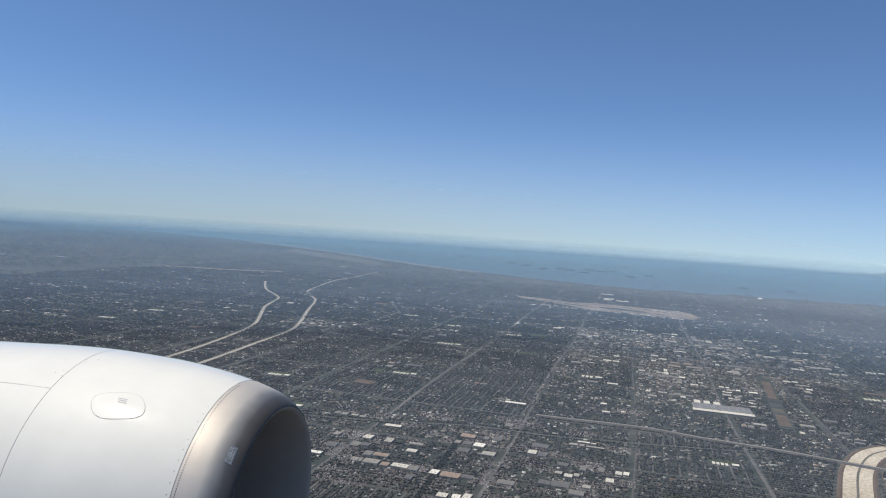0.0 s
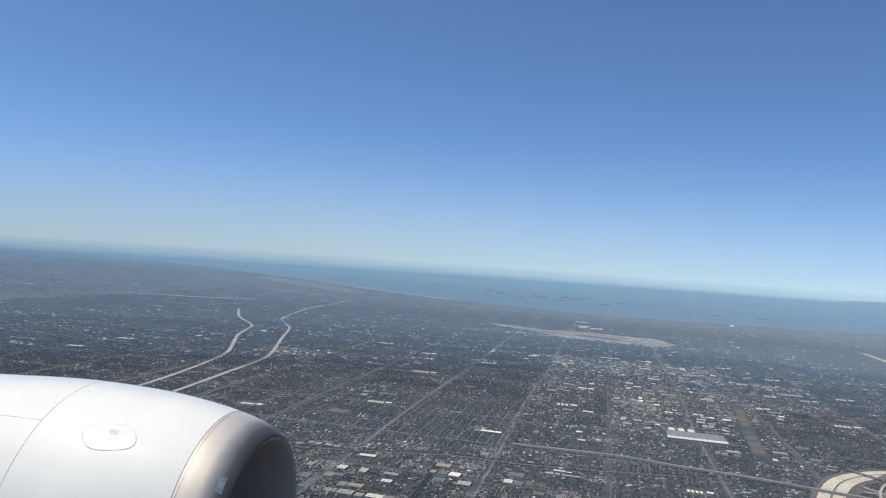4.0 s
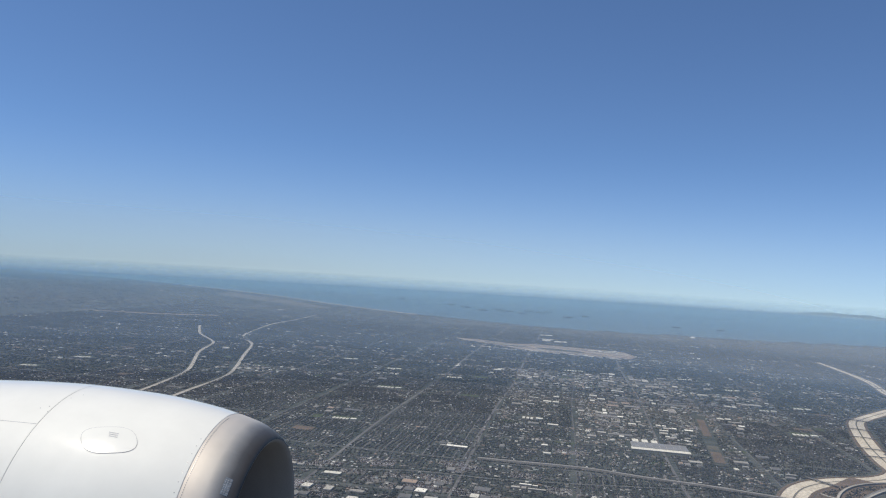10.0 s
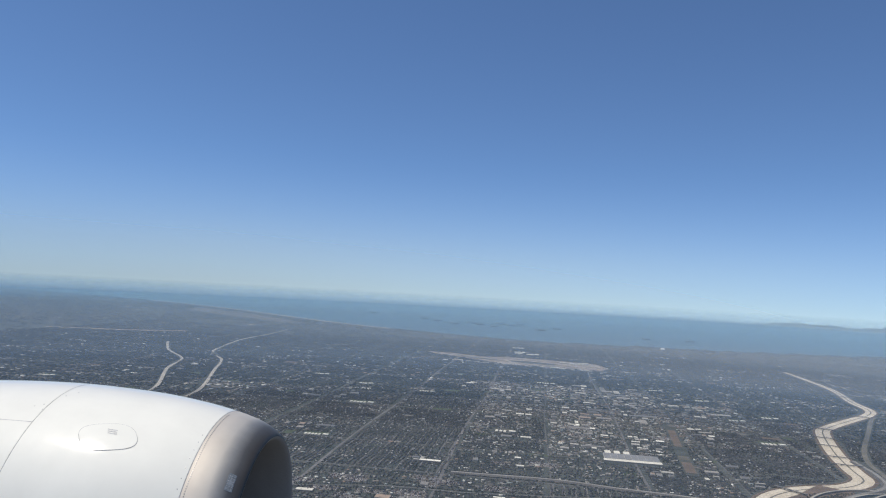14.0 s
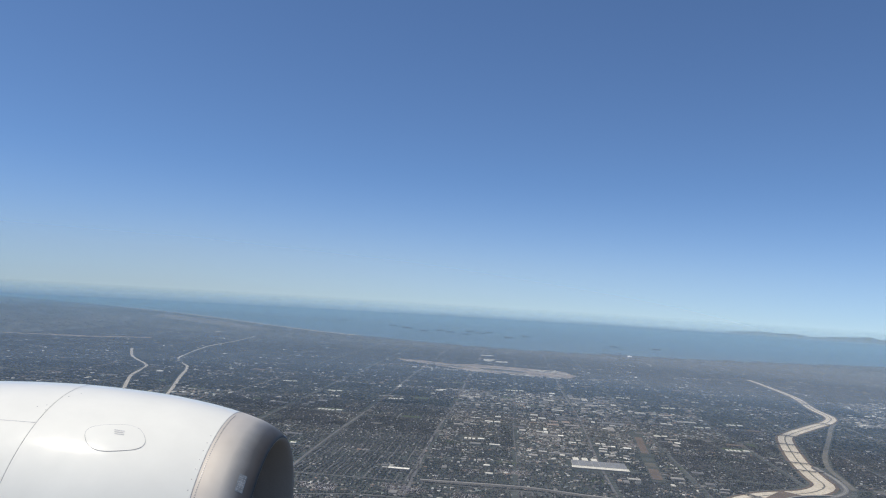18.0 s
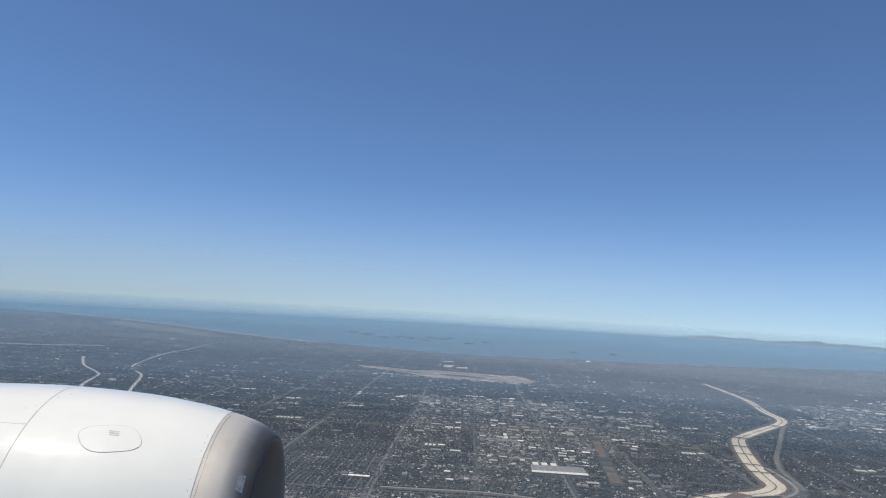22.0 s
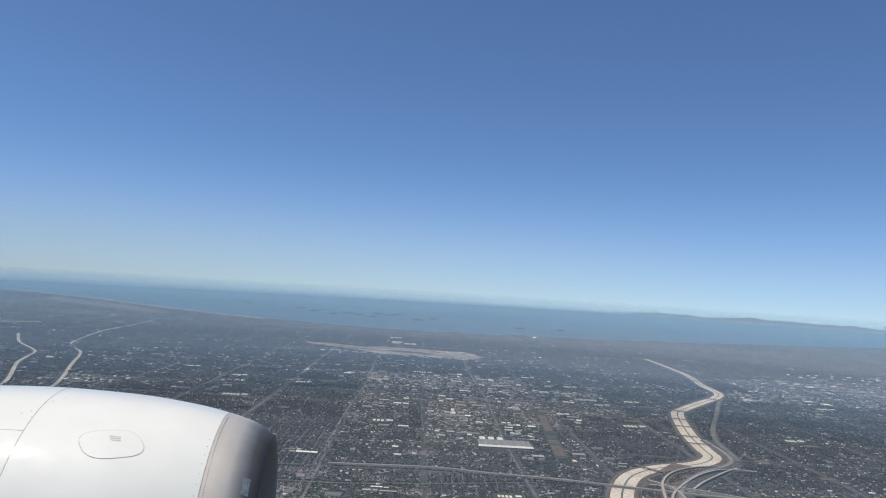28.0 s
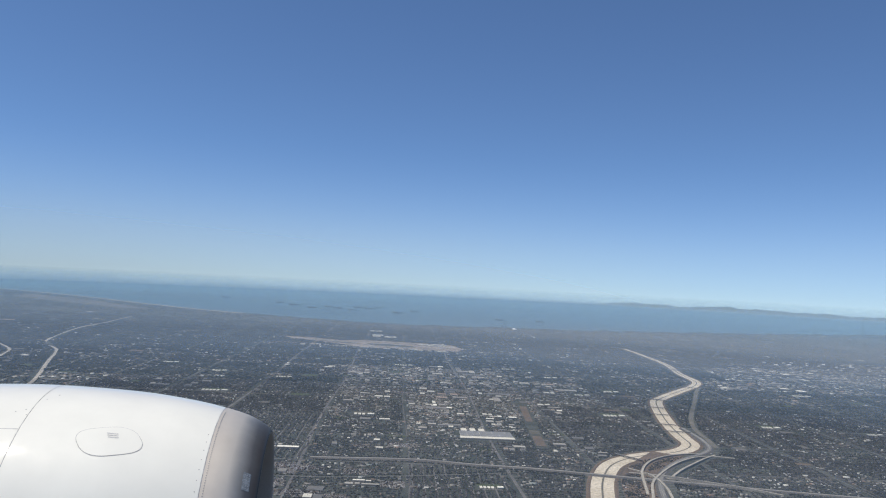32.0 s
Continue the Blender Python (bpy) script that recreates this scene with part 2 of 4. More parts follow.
BARREL = barrel_material()
SEA = sea_material()
COWL = cowl_material()
LIP = lip_material()
SEAM = plain("grey_sealant", (0.40, 0.40, 0.41), (0.50, 0.50, 0.51), 2.0, 20.0, 0.7)
STENCIL = plain("grey_stencil_paint", (0.47, 0.475, 0.48), (0.54, 0.545, 0.55), 5.0, 40.0, 0.5)
PLATE = plain("blue_grey_plate", (0.15, 0.18, 0.21), (0.22, 0.25, 0.28), 4.0, 30.0, 0.45, 0.1)
STEEL = plain("fastener_steel", (0.25, 0.25, 0.26), (0.4, 0.4, 0.42), 8.0, 60.0, 0.4, 0.6)



def haze_material(horizon, amount, bank=0.0, low=0.3, far=0.0, near=False):
    """Haze painted onto a thin sheet: mostly clear, scattering light both ways, thinning out above the horizon."""
    m = bpy.data.materials.new("haze")
    m.use_nodes = True
    nt = m.node_tree
    nt.nodes.remove(nt.nodes["Principled BSDF"])
    co = nt.nodes.new("ShaderNodeTexCoord")
    sep = nt.nodes.new("ShaderNodeSeparateXYZ")
    nt.links.new(co.outputs["Generated"], sep.inputs[0])
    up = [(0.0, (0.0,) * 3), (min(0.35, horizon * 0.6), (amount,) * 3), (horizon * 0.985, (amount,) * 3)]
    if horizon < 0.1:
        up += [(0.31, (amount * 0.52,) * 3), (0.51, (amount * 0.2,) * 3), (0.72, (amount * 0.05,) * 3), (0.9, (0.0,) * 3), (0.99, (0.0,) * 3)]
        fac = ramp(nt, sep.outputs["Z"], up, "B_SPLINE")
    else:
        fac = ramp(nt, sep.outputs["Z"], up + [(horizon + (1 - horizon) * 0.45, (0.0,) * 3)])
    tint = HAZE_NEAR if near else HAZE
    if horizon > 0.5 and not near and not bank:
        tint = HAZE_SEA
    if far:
        # painted thicker and paler over the open sea on the coast side
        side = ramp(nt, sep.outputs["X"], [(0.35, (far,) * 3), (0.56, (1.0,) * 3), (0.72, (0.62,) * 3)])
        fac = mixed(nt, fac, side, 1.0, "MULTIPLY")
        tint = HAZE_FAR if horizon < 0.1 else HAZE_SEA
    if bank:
        # a low bank of greyish smog painted in towards the harbour side
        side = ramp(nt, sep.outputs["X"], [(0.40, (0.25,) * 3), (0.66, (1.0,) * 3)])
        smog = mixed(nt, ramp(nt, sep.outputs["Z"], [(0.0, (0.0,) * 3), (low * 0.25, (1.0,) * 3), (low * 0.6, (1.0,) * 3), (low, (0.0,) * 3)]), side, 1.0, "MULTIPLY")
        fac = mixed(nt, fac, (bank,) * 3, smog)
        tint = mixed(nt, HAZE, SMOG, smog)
    dif, tra, cle = (nt.nodes.new("ShaderNodeBsdf" + k) for k in ("Diffuse", "Translucent", "Transparent"))
    both, mix = nt.nodes.new("ShaderNodeMixShader"), nt.nodes.new("ShaderNodeMixShader")
    for b in (dif, tra):
        if isinstance(tint, tuple):
            b.inputs["Color"].default_value = rgb(tint)
        else:
            nt.links.new(tint, b.inputs["Color"])
    both.inputs[0].default_value = 0.25
    nt.links.new(dif.outputs[0], both.inputs[1])
    nt.links.new(tra.outputs[0], both.inputs[2])
    nt.links.new(fac, mix.inputs[0])
    nt.links.new(cle.outputs[0], mix.inputs[1])
    nt.links.new(both.outputs[0], mix.inputs[2])
    nt.links.new(mix.outputs[0], nt.nodes["Material Output"].inputs["Surface"])
    return m


# tints of the imitated haze; HAZE_FAR also pales the low sky
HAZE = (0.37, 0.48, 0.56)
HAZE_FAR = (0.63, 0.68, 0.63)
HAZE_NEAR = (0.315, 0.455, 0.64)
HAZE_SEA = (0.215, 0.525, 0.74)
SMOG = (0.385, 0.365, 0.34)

# ---- building tools ----
def mesh_of(name, verts, faces, mat, smooth=False):
    me = bpy.data.meshes.new(name)
    me.from_pydata([tuple(v) for v in verts], [], [tuple(f) for f in faces])
    me.materials.append(mat)
    if smooth:
        me.polygons.foreach_set("use_smooth", [True] * len(me.polygons))
    me.update()
    return me


def batch(name, verts, quads, mats, index=None, width=4):
    """A large joined mesh from arrays: verts (n, 3), faces (m, width)."""
    me = bpy.data.meshes.new(name)
    n, m = len(verts), len(quads)
    me.vertices.add(n)
    me.vertices.foreach_set("co", np.asarray(verts, np.float32).ravel())
    me.loops.add(m * width)
    me.loops.foreach_set("vertex_index", np.asarray(quads, np.int32).ravel())
    me.polygons.add(m)
    me.polygons.foreach_set("loop_start", np.arange(0, m * width, width, dtype=np.int32))
    for k in mats:
        me.materials.append(k)
    if index is not None:
        me.polygons.foreach_set("material_index", np.asarray(index, np.int32))
    me.update(calc_edges=True)
    return me


def part(name, me, mat, parent, label=""):
    """Links a mesh or a bmesh as one object under a thing or a part."""
    if isinstance(me, bmesh.types.BMesh):
        data = bpy.data.meshes.new(name)
        me.to_mesh(data)
        me.free()
        data.materials.append(mat)
        me = data
    ob = new(name, me)
    ob.parent = parent
    return tagged(ob, label)


def thing(name, label, category, group="", at=None):
    ob = new(name)
    ob.empty_display_size = 0.5
    if at is not None:
        ob.matrix_basis = at
    return tagged(ob, label, category, group)


def smooth_line(pts, step):
    """Points along a rounded polyline."""
    p = np.array(pts, float)
    out = []
    q = np.vstack([2 * p[0] - p[1], p, 2 * p[-1] - p[-2]])
    for i in range(1, len(q) - 2):
        n = max(2, int(np.linalg.norm(q[i + 1] - q[i]) / step))
        for k in range(n):
            t = k / n
            out.append(0.5 * (2 * q[i] + (q[i + 1] - q[i - 1]) * t + (2 * q[i - 1] - 5 * q[i] + 4 * q[i + 1] - q[i + 2]) * t * t + (3 * q[i] - q[i - 1] - 3 * q[i + 1] + q[i + 2]) * t ** 3))
    out.append(p[-1])
    return np.array(out)


def sides(line):
    d = np.gradient(line, axis=0)
    d /= np.linalg.norm(d, axis=1)[:, None] + 1e-9
    return np.stack([d[:, 1], -d[:, 0]], 1)


def sweep(name, line, section, mat, closed=False, scale=None):
    """A section of (offset to the right, height) pairs carried along a line on the ground."""
    nrm, k, n = sides(line), len(section), len(line)
    scale = [1.0] * n if scale is None else scale
    v = [(x + a * m * nx, y + a * m * ny, z) for (x, y), (nx, ny), m in zip(line, nrm, scale) for a, z in section]
    f = [(i * k + j, i * k + j + 1, (i + 1) * k + j + 1, (i + 1) * k + j) for i in range(n - 1) for j in range(k - 1)]
    if closed:
        f += [(i * k + k - 1, i * k, (i + 1) * k, (i + 1) * k + k - 1) for i in range(n - 1)]
    return mesh_of(name, v, f, mat)


def ribbon(name, line, width, z, mat, thick=0.06):
    h = width / 2
    return sweep(name, line, [(-h - 0.05, 0.0), (-h, z), (h, z), (h + 0.05, 0.0)], mat)


def box(bm, x0, y0, z0, x1, y1, z1):
    m = Matrix.Translation(((x0 + x1) / 2, (y0 + y1) / 2, (z0 + z1) / 2)) @ Matrix.Diagonal((x1 - x0, y1 - y0, z1 - z0, 1))
    return bmesh.ops.create_cube(bm, size=1, matrix=m)["verts"]


def boxed(*corners):
    bm = bmesh.new()
    for c in corners:
        box(bm, *c)
    return bm


def distance(x, y, line):
    """How far points lie from a polyline."""
    best = np.full(np.shape(x), 1e9)
    for (ax, ay), (bx, by) in zip(line[:-1], line[1:]):
        ex, ey = bx - ax, by - ay
        t = np.clip(((x - ax) * ex + (y - ay) * ey) / (ex * ex + ey * ey + 1e-9), 0, 1)
        best = np.minimum(best, np.hypot(x - ax - t * ex, y - ay - t * ey))
    return best


def inside(x, y, poly):
    odd = np.zeros(np.shape(x), bool)
    for (ax, ay), (bx, by) in zip(poly, poly[1:] + poly[:1]):
        cross = (ay > y) != (by > y)
        odd ^= cross & (x < (bx - ax) * (y - ay) / (by - ay + 1e-12) + ax)
    return odd


rng = np.random.default_rng(7)

# ---- plan of the land (metres of the model, eye over the origin at 120 m) ----
GRID = radians(6.0)
GC, GS = math.cos(GRID), math.sin(GRID)


def grid_xy(u, v):
    """u runs along the avenues towards the coast, v across them."""
    return v * GC + u * GS, u * GC - v * GS


COAST = [(-3500, 3380), (-2600, 3420), (-1900, 3230), (-1330, 2930), (-1010, 2700), (-730, 2460), (-500, 2210), (-320, 2040), (-135, 1920), (30, 1825), (172, 1770), (300, 1775), (450, 1795), (620, 1800), (850, 1850), (1154, 1940), (1436, 2030), (2200, 2280), (3300, 2550), (4080, 2600)]
CHANNEL = [(574, 1330), (562, 1235), (538, 1085), (502, 965), (487, 895), (462, 852), (413, 799), (368, 749), (347, 717), (312, 624), (293, 558), (285, 528), (262, 506), (226, 492), (198, 470), (177, 435), (159, 390), (138, 328), (122, 250)]
BROOK = [(462, 838), (444, 812), (398, 732), (345, 640), (321, 588), (311, 550), (302, 520)]
FREEWAY = [(-4, 478), (13, 477), (64, 474), (100, 463), (135, 455), (165, 445), (200, 433), (246, 418), (310, 398), (420, 366)]
BELT = [(310, 590), (303, 543), (289, 509), (250, 478), (226, 452), (210, 425), (196, 390), (178, 330), (160, 250)]
CREEK_L = [(-508, 1240), (-490, 1195), (-451, 1107), (-392, 1010), (-367, 900), (-318, 755), (-306, 665), (-302, 575), (-304, 480)]
CREEK_R = [(-412, 1690), (-410, 1510), (-417, 1350), (-390, 1128), (-340, 1022), (-310, 906), (-270, 745), (-268, 640), (-268, 560), (-270, 480)]
AIRFIELD = [(-68, 1345), (-20, 1334), (40, 1297), (76, 1318), (122, 1308), (160, 1300), (228, 1276), (238, 1203), (216, 1161), (180, 1175), (151, 1167), (106, 1187), (82, 1178), (48, 1205), (24, 1237), (-10, 1271), (-52, 1306)]
BARE = [[(-815, 1388), (-670, 1402), (-560, 1466), (-572, 1490), (-680, 1430), (-812, 1406)], [(-930, 2520), (-700, 2310), (-530, 2100), (-430, 1980), (-510, 1950), (-660, 2090), (-910, 2330)]]
CORRIDOR = [(162, 515), (176, 591), (199, 710)]
WASH = [(-420, 400), (-300, 410), (-118, 424), (-40, 438), (3, 434), (61, 438), (126, 446)]
TREELINE = [(-52, 300), (-47, 382), (-45, 416)]

# ---- ground, sea, shore ----
def disc(name, radius, z, mat, rings=24, spokes=96):
    v, f = [(0, 0, z)], []
    for i in range(1, rings + 1):
        r = radius * (i / rings) ** 1.5
        v += [(r * math.sin(a), r * math.cos(a), z) for a in (2 * math.pi * k / spokes for k in range(spokes))]
    f += [(0, 1 + (k + 1) % spokes, 1 + k) for k in range(spokes)]
    for i in range(rings - 1):
        a, b = 1 + i * spokes, 1 + (i + 1) * spokes
        f += [(a + k, a + (k + 1) % spokes, b + (k + 1) % spokes, b + k) for k in range(spokes)]
    return mesh_of(name, v, f, mat)


tagged(new("ground", disc("ground", 4940, 0.0, GROUND)), "flat dusty city basin reaching the horizon", "ground", kind="structure")

shore = smooth_line(COAST, 25)
shore += np.stack([np.zeros(len(shore)), [12 * noise.noise(Vector((x * 0.012, 0, 3))) + (45 * noise.fractal(Vector((x * 0.02, 4, 3)), 0.8, 2.0, 3) if x > 60 else 0) for x in shore[:, 0]]], 1)
far = [(p / np.linalg.norm(p)) * 4940 for p in shore]
sv = [(x, y, 0.35) for x, y in shore] + [(x, y, 0.35) for x, y in far]
n = len(shore)
tagged(new("water", mesh_of("water", sv, [(i, n + i, n + i + 1, i + 1) for i in range(n - 1)], SEA)), "hazy blue open sea off a straight coast", "sea", kind="structure")
sand = sweep("beach", shore[(shore[:, 0] > -1250) & (shore[:, 0] < -180)], [(4, 0.0), (3, 0.42), (-3, 0.45), (-4, 0.2)], SAND)
tagged(new("beach", sand), "pale sandy beach strip along the surf", "beach", kind="structure")


def ridge(name, spine, half, height, mat, label, category, seed, peak=0.0):
    """A range of hills along a spine, with rough crests."""
    line = smooth_line(spine, 16)
    nrm, v, f, k = sides(line), [], [], 13
    for i, ((x, y), (nx, ny)) in enumerate(zip(line, nrm)):
        e = min(1.0, i / 14, (len(line) - 1 - i) / 14)
        crest = height * e * (0.72 + 0.45 * noise.fractal(Vector((i * 0.05, seed, 0)), 0.75, 2.0, 6))
        crest += peak * math.exp(-((x - 2440) / 38) ** 2) + 0.8 * peak * math.exp(-((x - 2560) / 34) ** 2)
        for j in range(k):
            t = j / (k - 1) * 2 - 1
            z = max(0.0, crest * (1 - abs(t)) ** 0.8 * (1 + 0.35 * noise.noise(Vector((i * 0.3, j * 0.7, seed)))))
            v.append((x + nx * t * half, y + ny * t * half, z - 0.5))
    n = len(line)
    f = [(i * k + j, i * k + j + 1, (i + 1) * k + j + 1, (i + 1) * k + j) for i in range(n - 1) for j in range(k - 1)]
    return tagged(new(name, mesh_of(name, v, f, mat, True)), label, category, kind="structure")


ridge("island", [(1690, 4440), (1900, 4360), (2250, 4180), (2500, 4040), (2850, 3800), (3300, 3440), (3700, 3050)], 130, 25, ISLE, "long hazy mountainous island on the sea horizon", "island", 4, 8.0)
ridge("coastal_hills", [(-3400, 3080), (-2600, 3020), (-2000, 2780), (-1650, 2620)], 130, 12, ISLE, "low dark coastal hills behind the shore", "hills", 9)

# ---- haze over the basin, imitated by thin tinted sheets one behind the other ----
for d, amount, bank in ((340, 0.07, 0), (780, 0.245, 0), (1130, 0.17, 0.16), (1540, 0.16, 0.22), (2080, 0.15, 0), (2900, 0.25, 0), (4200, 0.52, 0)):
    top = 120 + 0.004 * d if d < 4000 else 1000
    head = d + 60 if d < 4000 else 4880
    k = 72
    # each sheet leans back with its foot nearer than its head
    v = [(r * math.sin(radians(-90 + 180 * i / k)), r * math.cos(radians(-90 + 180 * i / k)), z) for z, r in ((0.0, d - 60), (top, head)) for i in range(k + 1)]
    me = mesh_of("haze_sheet", v, [(i, i + 1, k + 2 + i, k + 1 + i) for i in range(k)], haze_material((120 - 0.0243 * d) / top, amount, bank, 0.4, 1.5 if d > 2500 else 0.0, d < 900), True)
    tagged(new("haze_sheet", me), "thin tinted sheet imitating bluish haze over the basin", "haze", kind="structure")

# ---- rivers in concrete channels ----
def channel(name, pts, width, label, notch=True, bed=CONCRETE):
    line = smooth_line(pts, 9)
    ob = thing(name, label, "river channel")
    ob["kind"] = "structure"
    h = width / 2
    taper = [1.0 if not notch else float(np.interp(y, [560, 780, 1000, 1300], [1.0, 0.9, 0.72, 0.5])) for x, y in line]
    part("channel_floor", sweep("channel_floor", line, [(-h, 0.05), (h, 0.05)], bed, False, taper), None, ob)
    e = 1.0 if notch else 0.45
    for s in (-1, 1):
        part("levee", sweep("levee", line, [(s * (h - 0.4 * e), 0.07), (s * (h + 0.3 * e), 0.4 * e), (s * (h + 1.1 * e), 0.4 * e), (s * (h + 2.2 * e), 0.0)][::s], EARTH if notch else bed, False, taper), None, ob, "sloping levee bank")
    if notch:
        part("low_flow_channel", sweep("low_flow_channel", line, [(-0.6, 0.09), (0.6, 0.09)], CONCRETE_DARK), None, ob, "dark wet low-flow groove")
    return ob


channel("river_channel", CHANNEL, 14.5, "wide pale concrete flood channel with sloping banks")
channel("creek_channel", CREEK_L, 2.0, "pale concrete creek channel bending through houses", False, CREEK_BED)
channel("creek_channel", CREEK_R, 2.0, "pale concrete creek channel running to the coast", False, CREEK_BED)
brook = tagged(new("tree_lined_stream", sweep("stream", smooth_line(BROOK, 8), [(-2, 0.0), (-1.7, 0.07), (1.7, 0.07), (2, 0.0)], CONCRETE_DARK)), "narrow dark stream beside the flood channel", "stream", kind="structure")


def bridge(x, y, ang, length, width, z=1.1):
    ob = thing("road_bridge", "grey concrete road bridge across the flood channel", "bridge", "bridges over the channel", pose(x, y, 0, 0, 0, ang))
    part("deck", boxed((-length / 2, -width / 2, z - 0.25, length / 2, width / 2, z)), ASPHALT, ob)
    for s in (-1, 1):
        part("parapet", boxed((-length / 2, s * width / 2 - 0.1, z, length / 2, s * width / 2 + 0.1, z + 0.14)), DECK, ob)
    for k in range(-2, 3):
        part("pier", boxed((k * length / 5.2 - 0.15, -width / 2 + 0.2, 0, k * length / 5.2 + 0.15, width / 2 - 0.2, z - 0.25)), DECK, ob)


ch = smooth_line(CHANNEL, 9)
for y0, w in ((1010, 1.6), (836, 1.6), (733, 2.0), (684, 1.4), (650, 1.4), (606, 1.4), (574, 1.4), (486, 1.6)):
    i = int(np.argmin(np.abs(ch[:, 1] - y0)))
    d = ch[i + 1] - ch[i - 1]
    bridge(ch[i][0], ch[i][1], math.degrees(math.atan2(d[1], d[0])) + 90, 22, w)

# ---- roads ----
def road(name, pts, width, label, z=0.06, mat=AVENUE, step=12, cat="road"):
    return tagged(new(name, ribbon(name, smooth_line(pts, step), width, z, mat)), label, cat, kind="structure")


def elevated(name, pts, width, z, label):
    """A freeway on an embankment: deck, verges and a median."""
    line = smooth_line(pts, 9)
    ob = thing(name, label, "freeway")
    ob["kind"] = "structure"
    h = width / 2
    part("embankment", sweep("embankment", line, [(-h - 1.5, 0), (-h, z), (h, z), (h + 1.5, 0)], ASPHALT), None, ob, "grey sloping embankment")
    part("carriageway", sweep("carriageway", line, [(-h + 0.3, z + 0.05), (-0.25, z + 0.05)], FREEWAY_TOP), None, ob)
    part("carriageway", sweep("carriageway", line, [(0.25, z + 0.05), (h - 0.3, z + 0.05)], FREEWAY_TOP), None, ob)
    part("median", sweep("median", line, [(-0.2, z), (-0.1, z + 0.16), (0.1, z + 0.16), (0.2, z)], DECK), None, ob)
    return ob


elevated("freeway", FREEWAY, 3.1, 0.9, "busy multi-lane freeway on an embankment")
elevated("freeway", BELT, 3.6, 0.8, "freeway running beside the flood channel")
RAMPS = [[(191, 402), (210, 451), (233, 481), (262, 497), (288, 503)], [(204, 460), (211, 438), (208, 414), (202, 392)], [(191, 395), (208, 429), (245, 471), (277, 491), (298, 489)], [(220, 434), (242, 456), (266, 478), (288, 498)], [(200, 449), (227, 432), (255, 414), (277, 401)]]


def rise(ob, n):
    """Lets both ends of a ramp come down to the ground."""
    k = len(ob.data.vertices) // n
    for i, v in enumerate(ob.data.vertices):
        t = i // k / (n - 1)
        v.co.z *= min(1.0, 0.12 + 3.5 * t, 0.12 + 3.5 * (1 - t))


for level, r in enumerate(RAMPS):
    top = 1.15 + 0.09 * level
    ob = thing("freeway_ramp", "curved concrete interchange ramp", "ramp", "interchange ramps")
    line = smooth_line(r, 4)
    deck = part("ramp_deck", sweep("ramp_deck", line, [(-0.8, 0), (-0.75, top), (0.75, top), (0.8, 0)], RAMP_TOP), None, ob)
    for s in (-1, 1):
        rail = part("barrier", sweep("barrier", line, [(s * 0.75 - 0.06, top - 0.05), (s * 0.75 - 0.06, top + 0.15), (s * 0.75 + 0.06, top + 0.15), (s * 0.75 + 0.06, top - 0.05)], DECK), None, ob)
        rise(rail, len(line))
    rise(deck, len(line))
tagged(new("interchange_verge", sweep("interchange_verge", smooth_line([(252, 500), (222, 466), (202, 436), (188, 398), (168, 340)], 8), [(-12, 0.0), (-11, 0.13), (11, 0.13), (12, 0.0)], EARTH)), "bare brown earth between the ramps", "verge", kind="structure")
road("drainage_wash", WASH, 1.3, "narrow grey concrete wash lined by dark trees", 0.12, LANE, cat="wash")

UMIN, UMAX, PITCH = 90, 1700, 80
AVENUES = [-940, -860, -780, -700, -620, -540, -460, -380, -300, -221, -141, -60, 8, 73, 133, 213, 293, 373, 453, 533, 613, 693, 773, 853, 933, 1013]
CROSS = [u for u in range(70, UMAX, PITCH)]
BIG = {-141, -60, 73}


def land_end(x):
    return np.interp(x, [p[0] for p in COAST], [p[1] for p in COAST])


def pieces(pts):
    """The stretches of a street that lie clear of the flood channel."""
    q = smooth_line(pts, 6)
    ok = distance(q[:, 0], q[:, 1], CHANNEL) > 10.6
    run, out = [], []
    for p, k in zip(q, ok):
        if k:
            run.append(p)
        else:
            if len(run) > 3:
                out.append(run)
            run = []
    return out + ([run] if len(run) > 3 else [])


for v in AVENUES:
    end = [u for u in range(UMIN, 1900, 10) if grid_xy(u, v)[1] < land_end(grid_xy(u, v)[0]) - 40]
    if abs(v) > 520:
        continue
    pts = [grid_xy(u, v + 2.0 * math.sin(u * 0.013 + v)) for u in range(UMIN, end[-1] if v in BIG else min(end[-1], 1010), 60)]
    for k in pieces(pts):
        road("avenue", k[::4] + [k[-1]], 1.9 if v in BIG else 0.9, "straight grey avenue running towards the coast", 0.07, AVENUE if v in BIG else ASPHALT)
for u in CROSS:
    span = min(1100, 120 + u * 0.95)
    pts = [grid_xy(u, v) for v in np.arange(-span, span + 1, 60)]
    for k in pieces(pts):
        road("cross_street", k[::4] + [k[-1]], 1.5 if (u - 230) % 160 == 80 else 0.9, "straight grey cross street between avenues", 0.085, ASPHALT)
corridor = smooth_line(CORRIDOR, 4)
for y0, y1, w, soil in ((517, 553, 3.4, EARTH), (556, 576, 3.8, MARSH), (606, 684, 2.9, EARTH)):
    k = [p for p in corridor if y0 <= p[1] <= y1]
    tagged(new("utility_corridor", sweep("utility_corridor", np.array(k), [(-w - 0.3, 0.0), (-w, 0.05), (w, 0.05), (w + 0.3, 0.0)], soil)), "bare brown strip of utility corridor between blocks", "field", kind="structure")

# ---- airfield ----
def flat(name, poly, z, mat):
    bm = bmesh.new()
    bm.faces.new([bm.verts.new((x, y, z)) for x, y in poly])
    bmesh.ops.triangulate(bm, faces=bm.faces)
    me = bpy.data.meshes.new(name)
    bm.to_mesh(me)
    bm.free()
    me.materials.append(mat)
    return me


